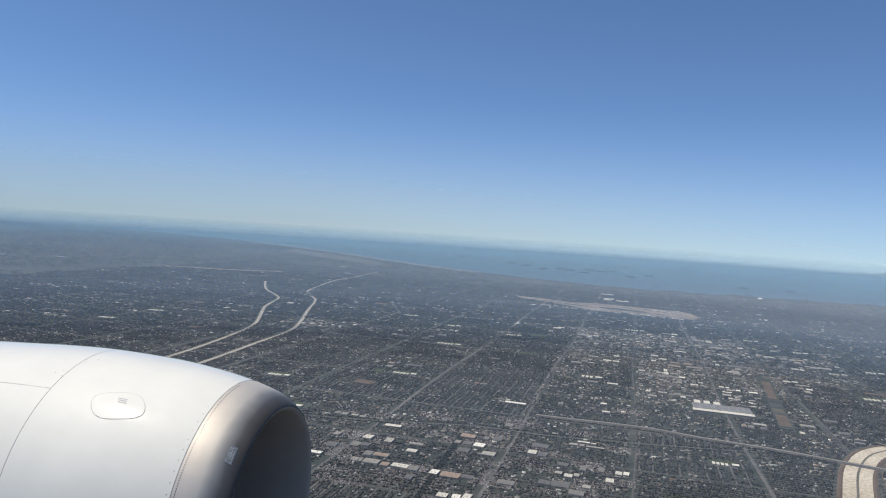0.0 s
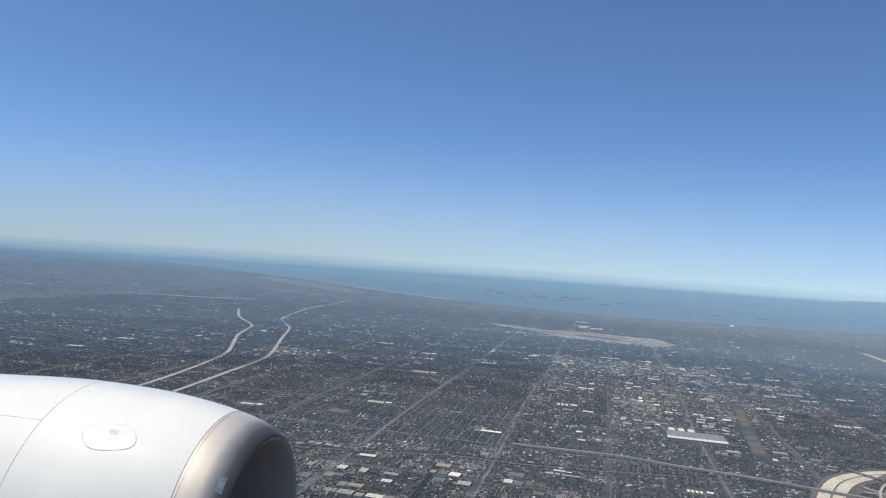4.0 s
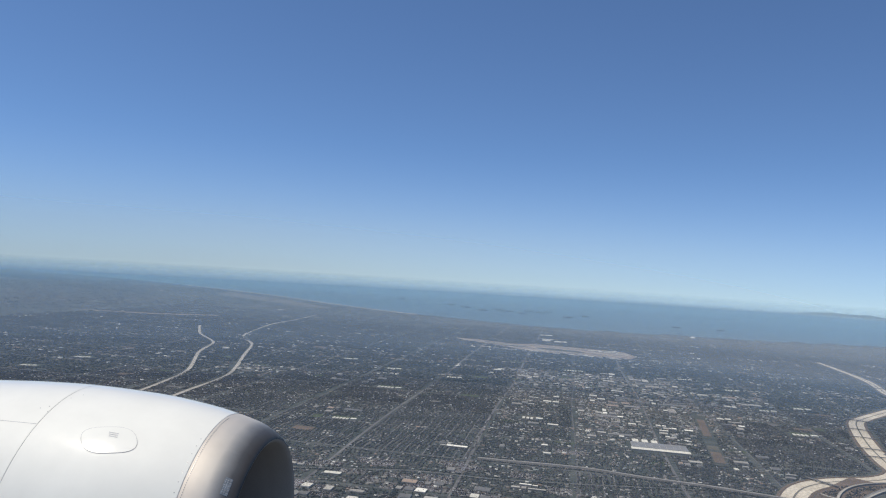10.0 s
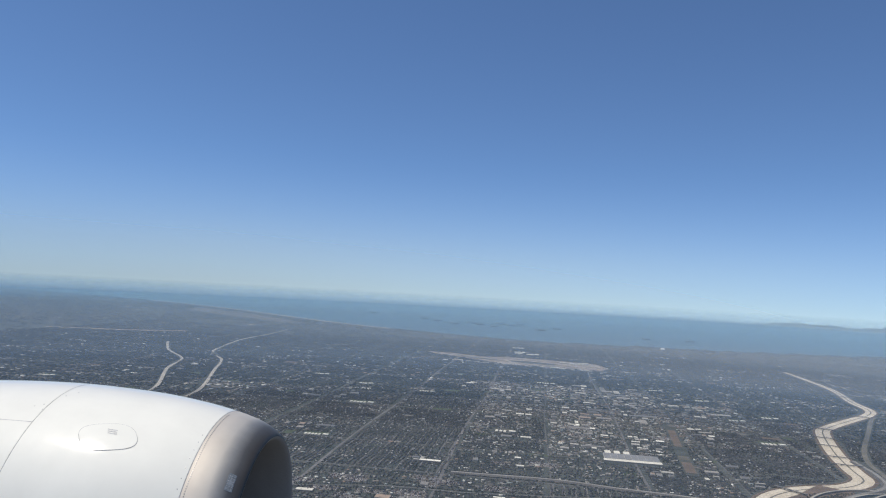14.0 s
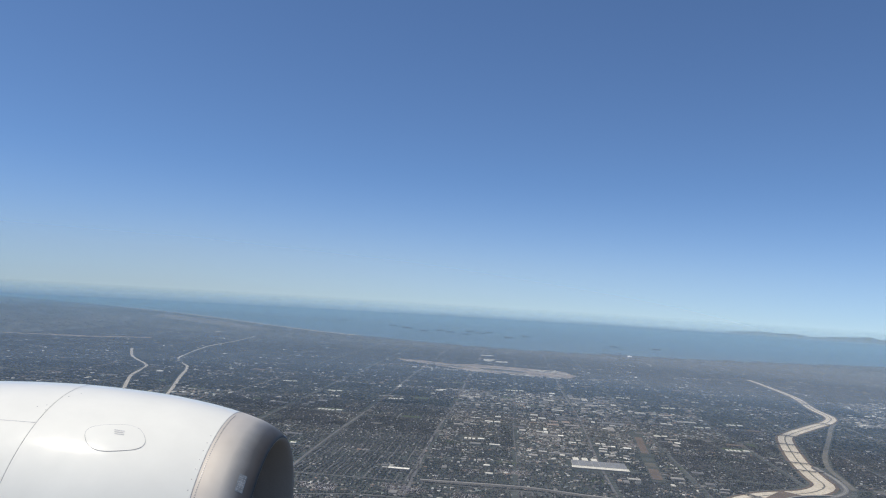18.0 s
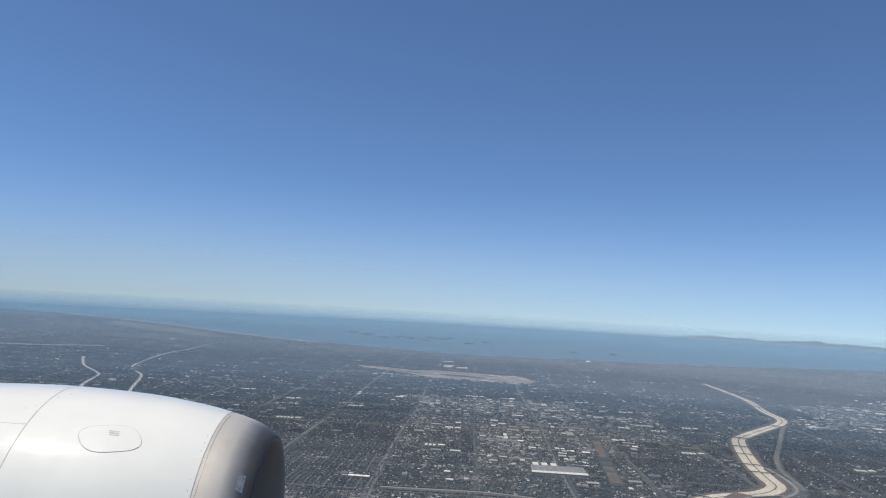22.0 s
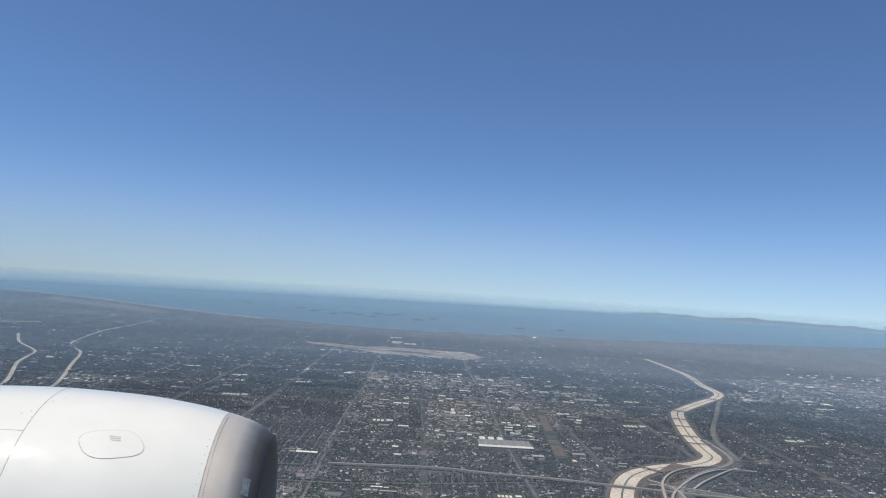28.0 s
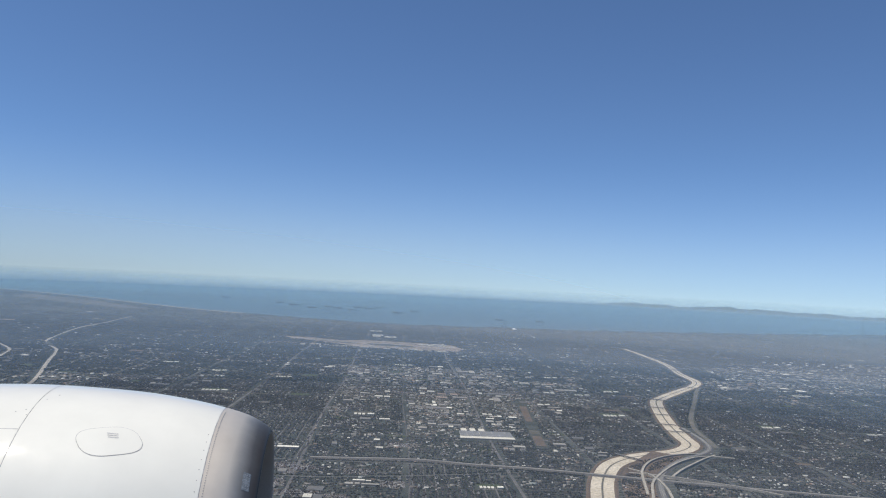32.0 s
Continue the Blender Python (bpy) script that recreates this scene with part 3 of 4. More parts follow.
air = thing("airfield", "dry tan airfield with pale concrete runways", "airfield")
air["kind"] = "structure"
part("airfield_ground", flat("airfield_ground", AIRFIELD, 0.10, TAN), None, air)
for pts, w in (([(-66, 1344), (50, 1290), (100, 1290), (205, 1222)], 7), ([(20, 1262), (90, 1236), (195, 1200)], 5), ([(60, 1290), (84, 1212)], 4)):
    part("runway", sweep("runway", smooth_line([(x + 10, y - 25) for x, y in pts], 20), [(-w / 2, 0.13), (w / 2, 0.13)], RUNWAY), None, air)
for poly in ([(-20, 1338), (44, 1288), (52, 1278), (30, 1272), (-24, 1318)], [(66, 1280), (104, 1282), (150, 1254), (140, 1240), (92, 1248), (70, 1262)], [(108, 1232), (178, 1208), (176, 1200), (112, 1220)]):
    part("infield", flat("infield", [(x + 10, y - 25) for x, y in poly], 0.12, GROUND), None, air, "dark dry grass infield")
part("side_field", flat("side_field", [(-88, 1236), (-50, 1252), (-8, 1240), (-12, 1216), (-50, 1222), (-84, 1210)], 0.10, TAN), None, air, "patchy tan field beside the runway")
part("taxiway", sweep("taxiway", smooth_line([(84, 1300), (150, 1284), (222, 1262)], 20), [(-2.5, 0.14), (2.5, 0.14)], RUNWAY), None, air)
part("apron", flat("apron", [(166, 1236), (226, 1222), (232, 1252), (172, 1266)], 0.15, RUNWAY), None, air)
part("apron", flat("apron", [(40, 1203), (80, 1187), (88, 1207), (50, 1221)], 0.15, RUNWAY), None, air)


for poly in BARE:
    tagged(new("bare_field", flat("bare_field", poly, 0.1, TAN if poly[0][1] < 1700 else MARSH)), "long pale bare strip among far houses", "field", kind="structure")


# ---- houses and trees, too many to count ----
def gables(x, y, a, w, d, h, roof):
    """House shells with pitched roofs from arrays."""
    n = len(x)
    c, s = np.cos(a), np.sin(a)
    lx = np.array([-1, 1, 1, -1, -1, 1, 1, -1, -1, 1]) * 0.5
    ly = np.array([-1, -1, 1, 1, -1, -1, 1, 1, 0, 0]) * 0.5
    up = np.array([0, 0, 0, 0, 1, 1, 1, 1, 1, 1])
    ri = np.array([0, 0, 0, 0, 0, 0, 0, 0, 1, 1])
    px, py = lx[None] * w[:, None], ly[None] * d[:, None]
    vx = x[:, None] + px * c[:, None] - py * s[:, None]
    vy = y[:, None] + px * s[:, None] + py * c[:, None]
    vz = up[None] * h[:, None] + ri[None] * roof[:, None]
    quads = np.array([[0, 1, 5, 4], [1, 2, 6, 5], [2, 3, 7, 6], [3, 0, 4, 7], [4, 5, 9, 8], [6, 7, 8, 9], [5, 6, 9, 9], [7, 4, 8, 8]])
    v = np.stack([vx, vy, vz], -1).reshape(-1, 3)
    q = (quads[None, :6] + 10 * np.arange(n)[:, None, None]).reshape(-1, 4)
    return v, q


def slabs(x, y, a, w, d, h):
    n = len(x)
    c, s = np.cos(a), np.sin(a)
    lx = np.array([-1, 1, 1, -1, -1, 1, 1, -1]) * 0.5
    ly = np.array([-1, -1, 1, 1, -1, -1, 1, 1]) * 0.5
    up = np.array([0, 0, 0, 0, 1, 1, 1, 1])
    px, py = lx[None] * w[:, None], ly[None] * d[:, None]
    v = np.stack([x[:, None] + px * c[:, None] - py * s[:, None], y[:, None] + px * s[:, None] + py * c[:, None], up[None] * h[:, None]], -1).reshape(-1, 3)
    quads = np.array([[0, 1, 5, 4], [1, 2, 6, 5], [2, 3, 7, 6], [3, 0, 4, 7], [4, 5, 6, 7]])
    return v, (quads[None] + 8 * np.arange(n)[:, None, None]).reshape(-1, 4)


def clumps(x, y, r, h):
    """Tree crowns: uneven six-cornered clumps, a little off the ground."""
    n = len(x)
    a = np.array([0, 1.5708, 3.1416, 4.7124])
    off = rng.uniform(0, 1.57, n)
    rad = r[:, None] * rng.uniform(0.65, 1.25, (n, 4))
    vx = x[:, None] + rad * np.cos(a[None] + off[:, None])
    vy = y[:, None] + rad * np.sin(a[None] + off[:, None])
    vz = h[:, None] * rng.uniform(0.35, 0.7, (n, 4))
    top = np.stack([x + r * rng.uniform(-0.4, 0.4, n), y + r * rng.uniform(-0.4, 0.4, n), h], 1)[:, None]
    low = np.stack([x, y, np.zeros(n)], 1)[:, None]
    v = np.concatenate([np.stack([vx, vy, vz], -1), top, low], 1).reshape(-1, 3)
    t = np.array([[0, 1, 4], [1, 2, 4], [2, 3, 4], [3, 0, 4], [1, 0, 5], [2, 1, 5], [3, 2, 5], [0, 3, 5]])
    return v, (t[None] + 6 * np.arange(n)[:, None, None]).reshape(-1, 3)


KEEPOUT = [(CHANNEL, 11.2), (CREEK_L, 3.0), (CREEK_R, 3.0), (BROOK, 3.0), (FREEWAY, 2.9), (BELT, 8), (CORRIDOR, 5), (WASH, 1.6)] + [(r, 3) for r in RAMPS]
SITES = []


def free(x, y, gap=0.0):
    ok = y < land_end(x) - 12
    for line, w in KEEPOUT:
        ok &= distance(x, y, line) > w + gap
    for poly in [AIRFIELD] + BARE:
        ok &= ~inside(x, y, poly)
    for sx, sy, sw, sd in SITES:
        ok &= ~((np.abs(x - sx) < sw / 2 + gap + 0.4) & (np.abs(y - sy) < sd / 2 + gap + 0.4))
    return ok


def in_view(x, y):
    az = np.degrees(np.arctan2(x, y))
    r = np.hypot(x, y)
    return (np.abs(az) < np.where(r < 420, 62, 42)) & (r > 60)


INDUSTRY = [[(10, 505), (195, 500), (235, 640), (290, 830), (237, 960), (60, 950), (20, 700)], [(480, 830), (672, 800), (1050, 1060), (1090, 1190), (680, 1110), (580, 1010)], [(-150, 330), (-40, 300), (45, 320), (50, 440), (-40, 470), (-140, 450)], [(0, 870), (60, 860), (60, 960), (0, 960)], [(-400, 830), (-330, 800), (-350, 960), (-400, 960)]]

# ---- the engine outside the window ----
EX, EY, EZ = -2.547, 8.924, 116.681


def turned(name, profile, mat, flip=True, spokes=160):
    """A surface of revolution round the engine's axis from (station, radius) pairs."""
    v, f, k = [], [], len(profile)
    for i in range(spokes):
        a = 2 * math.pi * i / spokes
        v += [(s, -r * math.sin(a), r * math.cos(a)) for s, r in profile]
    for i in range(spokes):
        b, c = i * k, (i + 1) % spokes * k
        f += [(b + j, b + j + 1, c + j + 1, c + j) for j in range(k - 1)]
    return mesh_of(name, v, [q[::-1] for q in f] if flip else f, mat, True)


def curve(points, n):
    """A smooth profile through control points."""
    return [tuple(p) for p in smooth_line(points, n)]


def on_cowl(s, deg, lift=0.0):
    """A place on the cowl: station and angle from the top towards the cabin."""
    r = np.interp(s, [p[0] for p in SHAPE], [p[1] for p in SHAPE]) + lift
    a = radians(deg)
    return Vector((s, -r * math.sin(a), r * math.cos(a)))


SHAPE = [(-7.0, 1.22), (-5.6, 1.50), (-4.2, 1.63), (-3.08, 1.712), (-2.54, 1.748), (-2.0, 1.768), (-1.47, 1.762), (-0.93, 1.738), (-0.49, 1.69), (-0.2, 1.645), (0.0, 1.603)]
SHAPE = curve(SHAPE, 0.06)
SEAM_AT = -1.843


def radius_at(s):
    return float(np.interp(s, [p[0] for p in SHAPE], [p[1] for p in SHAPE]))


engine = thing("jet_engine_nacelle", "white painted jet engine nacelle with bare metal inlet lip", "jet engine", "", pose(EX, EY, EZ, -5.25, 1.5, -1.25))
part("fan_cowl", turned("fan_cowl", [p for p in SHAPE if p[0] < SEAM_AT - 0.02] + [(SEAM_AT - 0.0035, radius_at(SEAM_AT - 0.0035))], COWL), None, engine, "glossy white rear cowl panel")
part("inlet_cowl", turned("inlet_cowl", [(SEAM_AT + 0.0035, radius_at(SEAM_AT + 0.0035))] + [p for p in SHAPE if SEAM_AT + 0.02 < p[0] < -0.02] + [(-0.003, radius_at(-0.003))], COWL), None, engine, "glossy white front cowl panel")
rs = on_cowl(SEAM_AT, 0).z
part("cowl_seam", turned("cowl_seam", [(SEAM_AT - 0.05, rs - 0.003), (SEAM_AT + 0.05, rs - 0.003)], SEAM), None, engine, "thin grey seam between cowl panels")
part("lip_seam", turned("lip_seam", [(-0.012, 1.6025), (0.020, 1.5935)], SEAM), None, engine, "fine grey seam behind the metal lip")
LIPCURVE = curve([(0.006, 1.60), (0.14, 1.566), (0.28, 1.523), (0.40, 1.468), (0.48, 1.418), (0.535, 1.375), (0.548, 1.345)], 0.02)
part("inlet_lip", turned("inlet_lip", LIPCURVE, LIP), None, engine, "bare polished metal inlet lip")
part("inlet_barrel", turned("inlet_barrel", curve([(0.548, 1.345), (0.53, 1.315), (0.47, 1.288), (0.38, 1.262), (0.25, 1.24), (0.0, 1.22), (-0.6, 1.25), (-1.3, 1.29)], 0.03), BARREL), None, engine, "dark acoustic inlet lining")
part("fan_bulkhead", turned("fan_bulkhead", [(-1.3, 1.29), (-1.28, 0.5), (-1.0, 0.05)], BARREL, True, 64), None, engine)
part("rear_closure", turned("rear_closure", [(-7.0, 1.22), (-7.1, 0.4), (-7.1, 0.01)], SEAM, False, 64), None, engine)


def strip_on(name, s0, s1, d0, d1, lift, mat, parent, n=8, label=""):
    """A thin sheet lying on the cowl between two stations and two angles."""
    v = [on_cowl(s0 + (s1 - s0) * i / n, d0 + (d1 - d0) * j / n, lift) for i in range(n + 1) for j in range(n + 1)]
    f = [(i * (n + 1) + j, i * (n + 1) + j + 1, (i + 1) * (n + 1) + j + 1, (i + 1) * (n + 1) + j) for i in range(n) for j in range(n)]
    return part(name, mesh_of(name, v, f, mat, True), None, parent, label)


strip_on("latch_seam", -6.6, SEAM_AT - 0.01, 37.4, 37.65, 0.002, SEAM, engine, 12, "dark lengthwise cowl seam")

# oval access panel
PS, PD, SLANT, LEAN = -0.96, 39.95, 8.3, 0.0205


def oval(ds, dd, lift, steps=56):
    out = []
    for k in range(steps):
        a = 2 * math.pi * k / steps
        e = 0.62
        cx, cy = math.copysign(abs(math.cos(a)) ** e, math.cos(a)), math.copysign(abs(math.sin(a)) ** 0.8, math.sin(a))
        out.append(on_cowl(PS + ds * cx + LEAN * dd * cy, PD + dd * cy - SLANT * ds * cx, lift))
    return out


ring = oval(0.285, 5.60, 0.0025) + oval(0.280, 5.46, 0.0025)
nk = 56
part("access_panel_gap", mesh_of("access_panel_gap", ring, [(i, (i + 1) % nk, nk + (i + 1) % nk, nk + i) for i in range(nk)], SEAM, True), None, engine, "thin dark outline of the access panel")
pv, pf = [], []
for j in range(7):
    pv += oval(0.2795 * (1 - j / 6.001), 5.45 * (1 - j / 6.001), 0.004)
for j in range(6):
    pf += [(j * nk + i, j * nk + (i + 1) % nk, (j + 1) * nk + (i + 1) % nk, (j + 1) * nk + i) for i in range(nk)]
panel = part("access_panel", mesh_of("access_panel", pv, pf, COWL, True), None, engine, "flush oval white access panel")
for k in range(3):
    strip_on("stencil_line", PS - 0.05 + 0.012 * k, PS + 0.06 + 0.008 * k, PD - 3.3 + 0.85 * k, PD - 2.9 + 0.85 * k, 0.006, STENCIL, panel, 3)


def rivet_mesh():
    bm = bmesh.new()
    bmesh.ops.create_cone(bm, cap_ends=True, segments=8, radius1=0.0065, radius2=0.004, depth=0.004)
    me = bpy.data.meshes.new("rivet")
    bm.to_mesh(me)
    bm.free()
    me.materials.append(STEEL)
    return me


RIVET = rivet_mesh()


def rivet(s, deg, parent):
    ob = new("rivet", RIVET)
    ob.parent = parent
    p = on_cowl(s, deg, 0.001) if s <= 0 else Vector((s, -math.sin(radians(deg)) * (1.604 - 0.25 * s), math.cos(radians(deg)) * (1.604 - 0.25 * s)))
    out = Vector((0, p.y, p.z)).normalized()
    ob.matrix_basis = Matrix.Translation(p) @ out.to_track_quat("Z", "Y").to_matrix().to_4x4()


for k in range(84):
    rivet(0.035, 8 + k * 1.0, engine)
for k in range(12):
    rivet(-0.045, 30 + k * 4.3, engine)
for s, d in ((-1.98, 29), (-1.90, 27.5), (-1.86, 30.5), (-1.78, 20), (-1.70, 16)):
    rivet(s, d, engine)
# perforated plate on the lip
lipr = [p for p in LIPCURVE if p[0] < 0.53]


def on_lip(s, deg, lift):
    r = np.interp(s, [p[0] for p in lipr], [p[1] for p in lipr]) + lift
    return Vector((s, -r * math.sin(radians(deg)), r * math.cos(radians(deg))))


pl = [on_lip(0.385 + 0.075 * i / 4, 44.0 + 8.0 * j / 6, 0.004) for i in range(5) for j in range(7)]
plate = part("lip_plate", mesh_of("lip_plate", pl, [(i * 7 + j, i * 7 + j + 1, i * 7 + j + 8, i * 7 + j + 7) for i in range(4) for j in range(6)], PLATE, True), None, engine, "small perforated blue-grey metal plate")
for i in range(3):
    for j in range(6):
        ob = new("vent_hole", RIVET)
        ob.parent = plate
        p = on_lip(0.401 + 0.022 * i, 45.0 + 1.2 * j, 0.005)
        ob.matrix_basis = Matrix.Translation(p) @ Vector((0.25, p.y, p.z)).normalized().to_track_quat("Z", "Y").to_matrix().to_4x4()

# ---- warehouses: each one a thing ----
def warehouse_model(kind):
    """A unit shed, 1 x 1 x 1, with parapet, roof and roof fittings."""
    ob = thing("warehouse", "flat-roofed pale warehouse among parking lots", "warehouse", "warehouses")
    part("wall_shell", boxed((-0.5, -0.5, 0, 0.5, 0.5, 0.94)), SHED_WALL, ob)
    part("roof", boxed((-0.49, -0.49, 0.94, 0.49, 0.49, 0.955)), SHED_ROOF, ob)
    for c in ((-0.5, -0.5, 0.94, 0.5, -0.485, 1.02), (-0.5, 0.485, 0.94, 0.5, 0.5, 1.02), (-0.5, -0.485, 0.94, -0.49, 0.485, 1.02), (0.49, -0.485, 0.94, 0.5, 0.485, 1.02)):
        part("parapet", boxed(c), SHED_WALL, ob)
    for k in range(kind):
        x = -0.36 + 0.72 * (k + 0.5) / kind
        part("roof_vent", boxed((x - 0.02, -0.25 + 0.3 * (k % 2), 0.955, x + 0.03, -0.12 + 0.3 * (k % 2), 1.1)), SHED_VENT, ob)
    part("loading_door", boxed((-0.35, -0.506, 0.0, 0.35, -0.5, 0.55)), SHED_VENT, ob, "dark loading doors")
    return ob


def house_site(x, y, w, d):
    SITES.append((x, y, w, d))


MODELS = [warehouse_model(k) for k in (2, 3, 4)]
count = 0


def warehouse(x, y, w, d, h, ang=0.0):
    global count
    house_site(x, y, w, d)
    m = pose(x, y, 0, 0, 0, math.degrees(-GRID) + ang) @ Matrix.Diagonal((w, d, h, 1))
    src = MODELS[count % 3]
    if count < 3:
        src.matrix_basis = m
        ob = src
    else:
        ob = copy_thing(src, Matrix.Identity(4))
        ob.matrix_basis = m
    count += 1
    return ob


def estate(x, y, w, d, pitch, sizes, keep=0.7):
    """An industrial estate: rows of sheds along the street grid, w across and d deep."""
    u0, v0 = x * GS + y * GC, x * GC - y * GS
    b = -d / 2 + pitch / 2
    while b < d / 2:
        a = -w / 2 + rng.uniform(0, sizes[0])
        while a < w / 2:
            ww = rng.uniform(*sizes) * rng.choice([0.55, 0.8, 1.7], p=[0.45, 0.4, 0.15])
            dd = pitch * rng.uniform(0.28, 0.62)
            if rng.random() < 0.3:
                ww, dd = min(ww, dd) * 0.8, max(ww, dd) * 0.9
            px, py = grid_xy(u0 + b + rng.uniform(-0.1, 0.1) * pitch, v0 + a + ww / 2)
            clear = min(distance(np.array([px]), np.array([py]), k)[0] - g for k, g in ((CHANNEL, 11.5), (BELT, 4), (FREEWAY, 3), (WASH, 2), (CORRIDOR, 5)))
            vv = px * GC - py * GS
            street = min(abs(vv - k) for k in AVENUES) - 1.6
            if rng.random() < keep * 0.8 and clear > max(ww, dd) / 2 and street > ww / 2 and not (abs(px - 128) < 27 and abs(py - 549) < 25):
                warehouse(px, py, ww, dd, rng.uniform(0.6, 1.1), rng.choice([0.0, 0.0, 0.0, 4.0, -3.0]))
            a += ww + rng.choice([0.6, 1.2, 2.0, 6.0], p=[0.3, 0.3, 0.25, 0.15])
        b += pitch * rng.uniform(0.95, 1.25)


# centre, width, depth, row pitch and the range of shed widths
for e in (
    (-92, 372, 52, 50, 11, (4, 11)), (-45, 338, 52, 48, 12, (5, 15)), (-25, 398, 50, 40, 12, (5, 14)), (26, 362, 40, 36, 13, (3, 8), 0.4), (-105, 425, 46, 22, 11, (4, 9), 0.7),
    (-14, 506, 40, 12, 8, (4, 12), 0.7), (30, 540, 26, 26, 11, (3, 7)), (24, 421, 16, 12, 7, (3, 6)),
    (152, 508, 46, 16, 8, (3, 9)), (84, 588, 34, 40, 12, (5, 14)), (160, 610, 48, 52, 10, (4, 9)), (112, 660, 66, 60, 12, (4, 12)), (205, 672, 36, 56, 12, (6, 16)),
    (140, 745, 84, 70, 15, (5, 14), 0.7), (170, 850, 90, 90, 18, (7, 20), 0.6), (178, 935, 90, 50, 18, (9, 26), 0.6), (275, 612, 22, 34, 12, (6, 14)),
    (208, 492, 30, 12, 7, (4, 9)), (60, 720, 60, 60, 15, (5, 13), 0.4), (50, 850, 70, 70, 18, (6, 16), 0.35), (250, 800, 60, 90, 18, (7, 16), 0.4), (540, 880, 110, 110, 20, (8, 18), 0.6), (690, 1000, 130, 150, 26, (8, 20), 0.45), (-128, 600, 36, 30, 12, (4, 9), 0.5), (-145, 770, 50, 40, 15, (6, 12), 0.5),
):
    estate(*e)
# the great distribution hall: grey roof in bays, white front range
hall = thing("distribution_hall", "huge grey-roofed distribution hall with a white front range", "warehouse", "", pose(128, 549, 0, 0, 0, math.degrees(-GRID)))
house_site(128, 549, 44, 34)
part("hall_wall", boxed((-20, -6, 0, 20, 12, 1.1)), SHED_WALL, hall)
for k in range(8):
    x = -20 + 5 * k
    part("roof_bay", boxed((x + 0.1, -5.9, 1.1, x + 4.9, 11.9, 1.18 + 0.05 * (k % 2))), HALL_ROOF, hall, "grey roof bay")
part("front_range", boxed((-21, -13, 0, 20.5, -6.2, 1.0)), SHED_WALL, hall)
part("front_roof", boxed((-20.9, -12.9, 1.0, 20.4, -6.3, 1.05)), CREAM, hall, "bright cream flat roof")
for x in (-16, -9, -2):
    part("rear_annex", boxed((x - 2.2, 13, 0, x + 2.2, 22, 1.0)), CREAM, hall, "cream roofed annex")
tries = 0
while count < 300 and tries < 6000:
    tries += 1
    poly = INDUSTRY[int(rng.choice([0, 0, 0, 0, 1, 1, 1, 2, 3, 4]))]
    px, py = np.array(poly).T
    x, y = rng.uniform(px.min(), px.max()), rng.uniform(py.min(), py.max())
    w, d = rng.uniform(3, 9.5), rng.uniform(2.5, 7)
    if y > 800:
        w, d = w * 1.1, d * 1.4
    xa, ya = np.array([x]), np.array([y])
    u, v = x * GS + y * GC, x * GC - y * GS
    if (u - 230) % PITCH < d / 2 + 2 or (u - 230) % PITCH > PITCH - d / 2 - 2 or min(abs(v - k) for k in AVENUES) < w / 2 + 2.4:
        continue
    if inside(xa, ya, poly)[0] and free(xa, ya, max(w, d) / 2)[0]:
        warehouse(x, y, w, d, rng.uniform(0.7, 1.2))

# ---- open lots and school grounds between the blocks ----
LOTS = [("school_field", LAWN, "worn green school field between houses"), ("bare_lot", EARTH, "bare brown lot between houses"), ("paved_yard", LOT_TOP, "grey paved yard between buildings")]
for k in range(66):
    r0, a0 = math.sqrt(rng.uniform(340 ** 2, 1150 ** 2)), radians(rng.uniform(-36, 42))
    x, y = r0 * math.sin(a0), r0 * math.cos(a0)
    w, d = rng.uniform(5, 15) * (0.8 + r0 / 2000), rng.uniform(5, 11) * (0.8 + r0 / 2000)
    if not free(np.array([x]), np.array([y]), max(w, d) / 2)[0]:
        continue
    lot_name, lot_mat, lot_label = LOTS[int(rng.choice([0, 0, 0, 1, 2, 2]))]
    house_site(x, y, w, d)
    ob = part(lot_name, boxed((-w / 2, -d / 2, 0.0, w / 2, d / 2, 0.1)), lot_mat, None)
    ob.matrix_basis = pose(x, y, 0, 0, 0, math.degrees(-GRID))
    tagged(ob, lot_label, "field", kind="structure")

# ---- schools: pale parallel classroom blocks beside their fields ----
def school(x, y, blocks, size):
    ob = thing("school", "school with pale parallel classroom blocks beside a field", "school", "schools", pose(x, y, 0, 0, 0, math.degrees(-GRID)))
    w = 1.6 * size
    for k in range(blocks):
        a = (k - blocks / 2) * w * 1.7
        part("classroom_block", boxed((a, -2.6 * size, 0, a + w, 2.4 * size, 0.42)), SCHOOL_WALL, ob)
        part("block_roof", boxed((a - 0.12, -2.72 * size, 0.42, a + w + 0.12, 2.52 * size, 0.5)), CREAM, ob, "pale flat classroom roof")
    b = blocks * w * 0.85 + 1.2
    part("assembly_hall", boxed((b, -2.2 * size, 0, b + 4.2 * size, 1.6 * size, 0.85)), SCHOOL_WALL, ob)
    part("hall_roof", boxed((b - 0.12, -2.32 * size, 0.85, b + 4.2 * size + 0.12, 1.72 * size, 0.95)), CREAM, ob)
    part("school_yard", boxed((-b, -4.6 * size, 0, b + 4 * size, -3.0 * size, 0.045)), LOT_TOP, ob, "grey paved school yard")
    house_site(x + b * 0.3, y, 2.6 * b + 5 * size, 9.4 * size)
    field = part("school_field", boxed((-b, 3.2 * size, 0, b + 3 * size, 9.0 * size, 0.057)), LAWN if rng.random() < 0.75 else MARSH, None)
    field.matrix_basis = pose(x, y, 0, 0, 0, math.degrees(-GRID))
    house_site(x + b * 0.3, y + 6 * size, 2.6 * b, 6.4 * size)
    tagged(field, "worn sports field beside a school", "field", kind="structure")


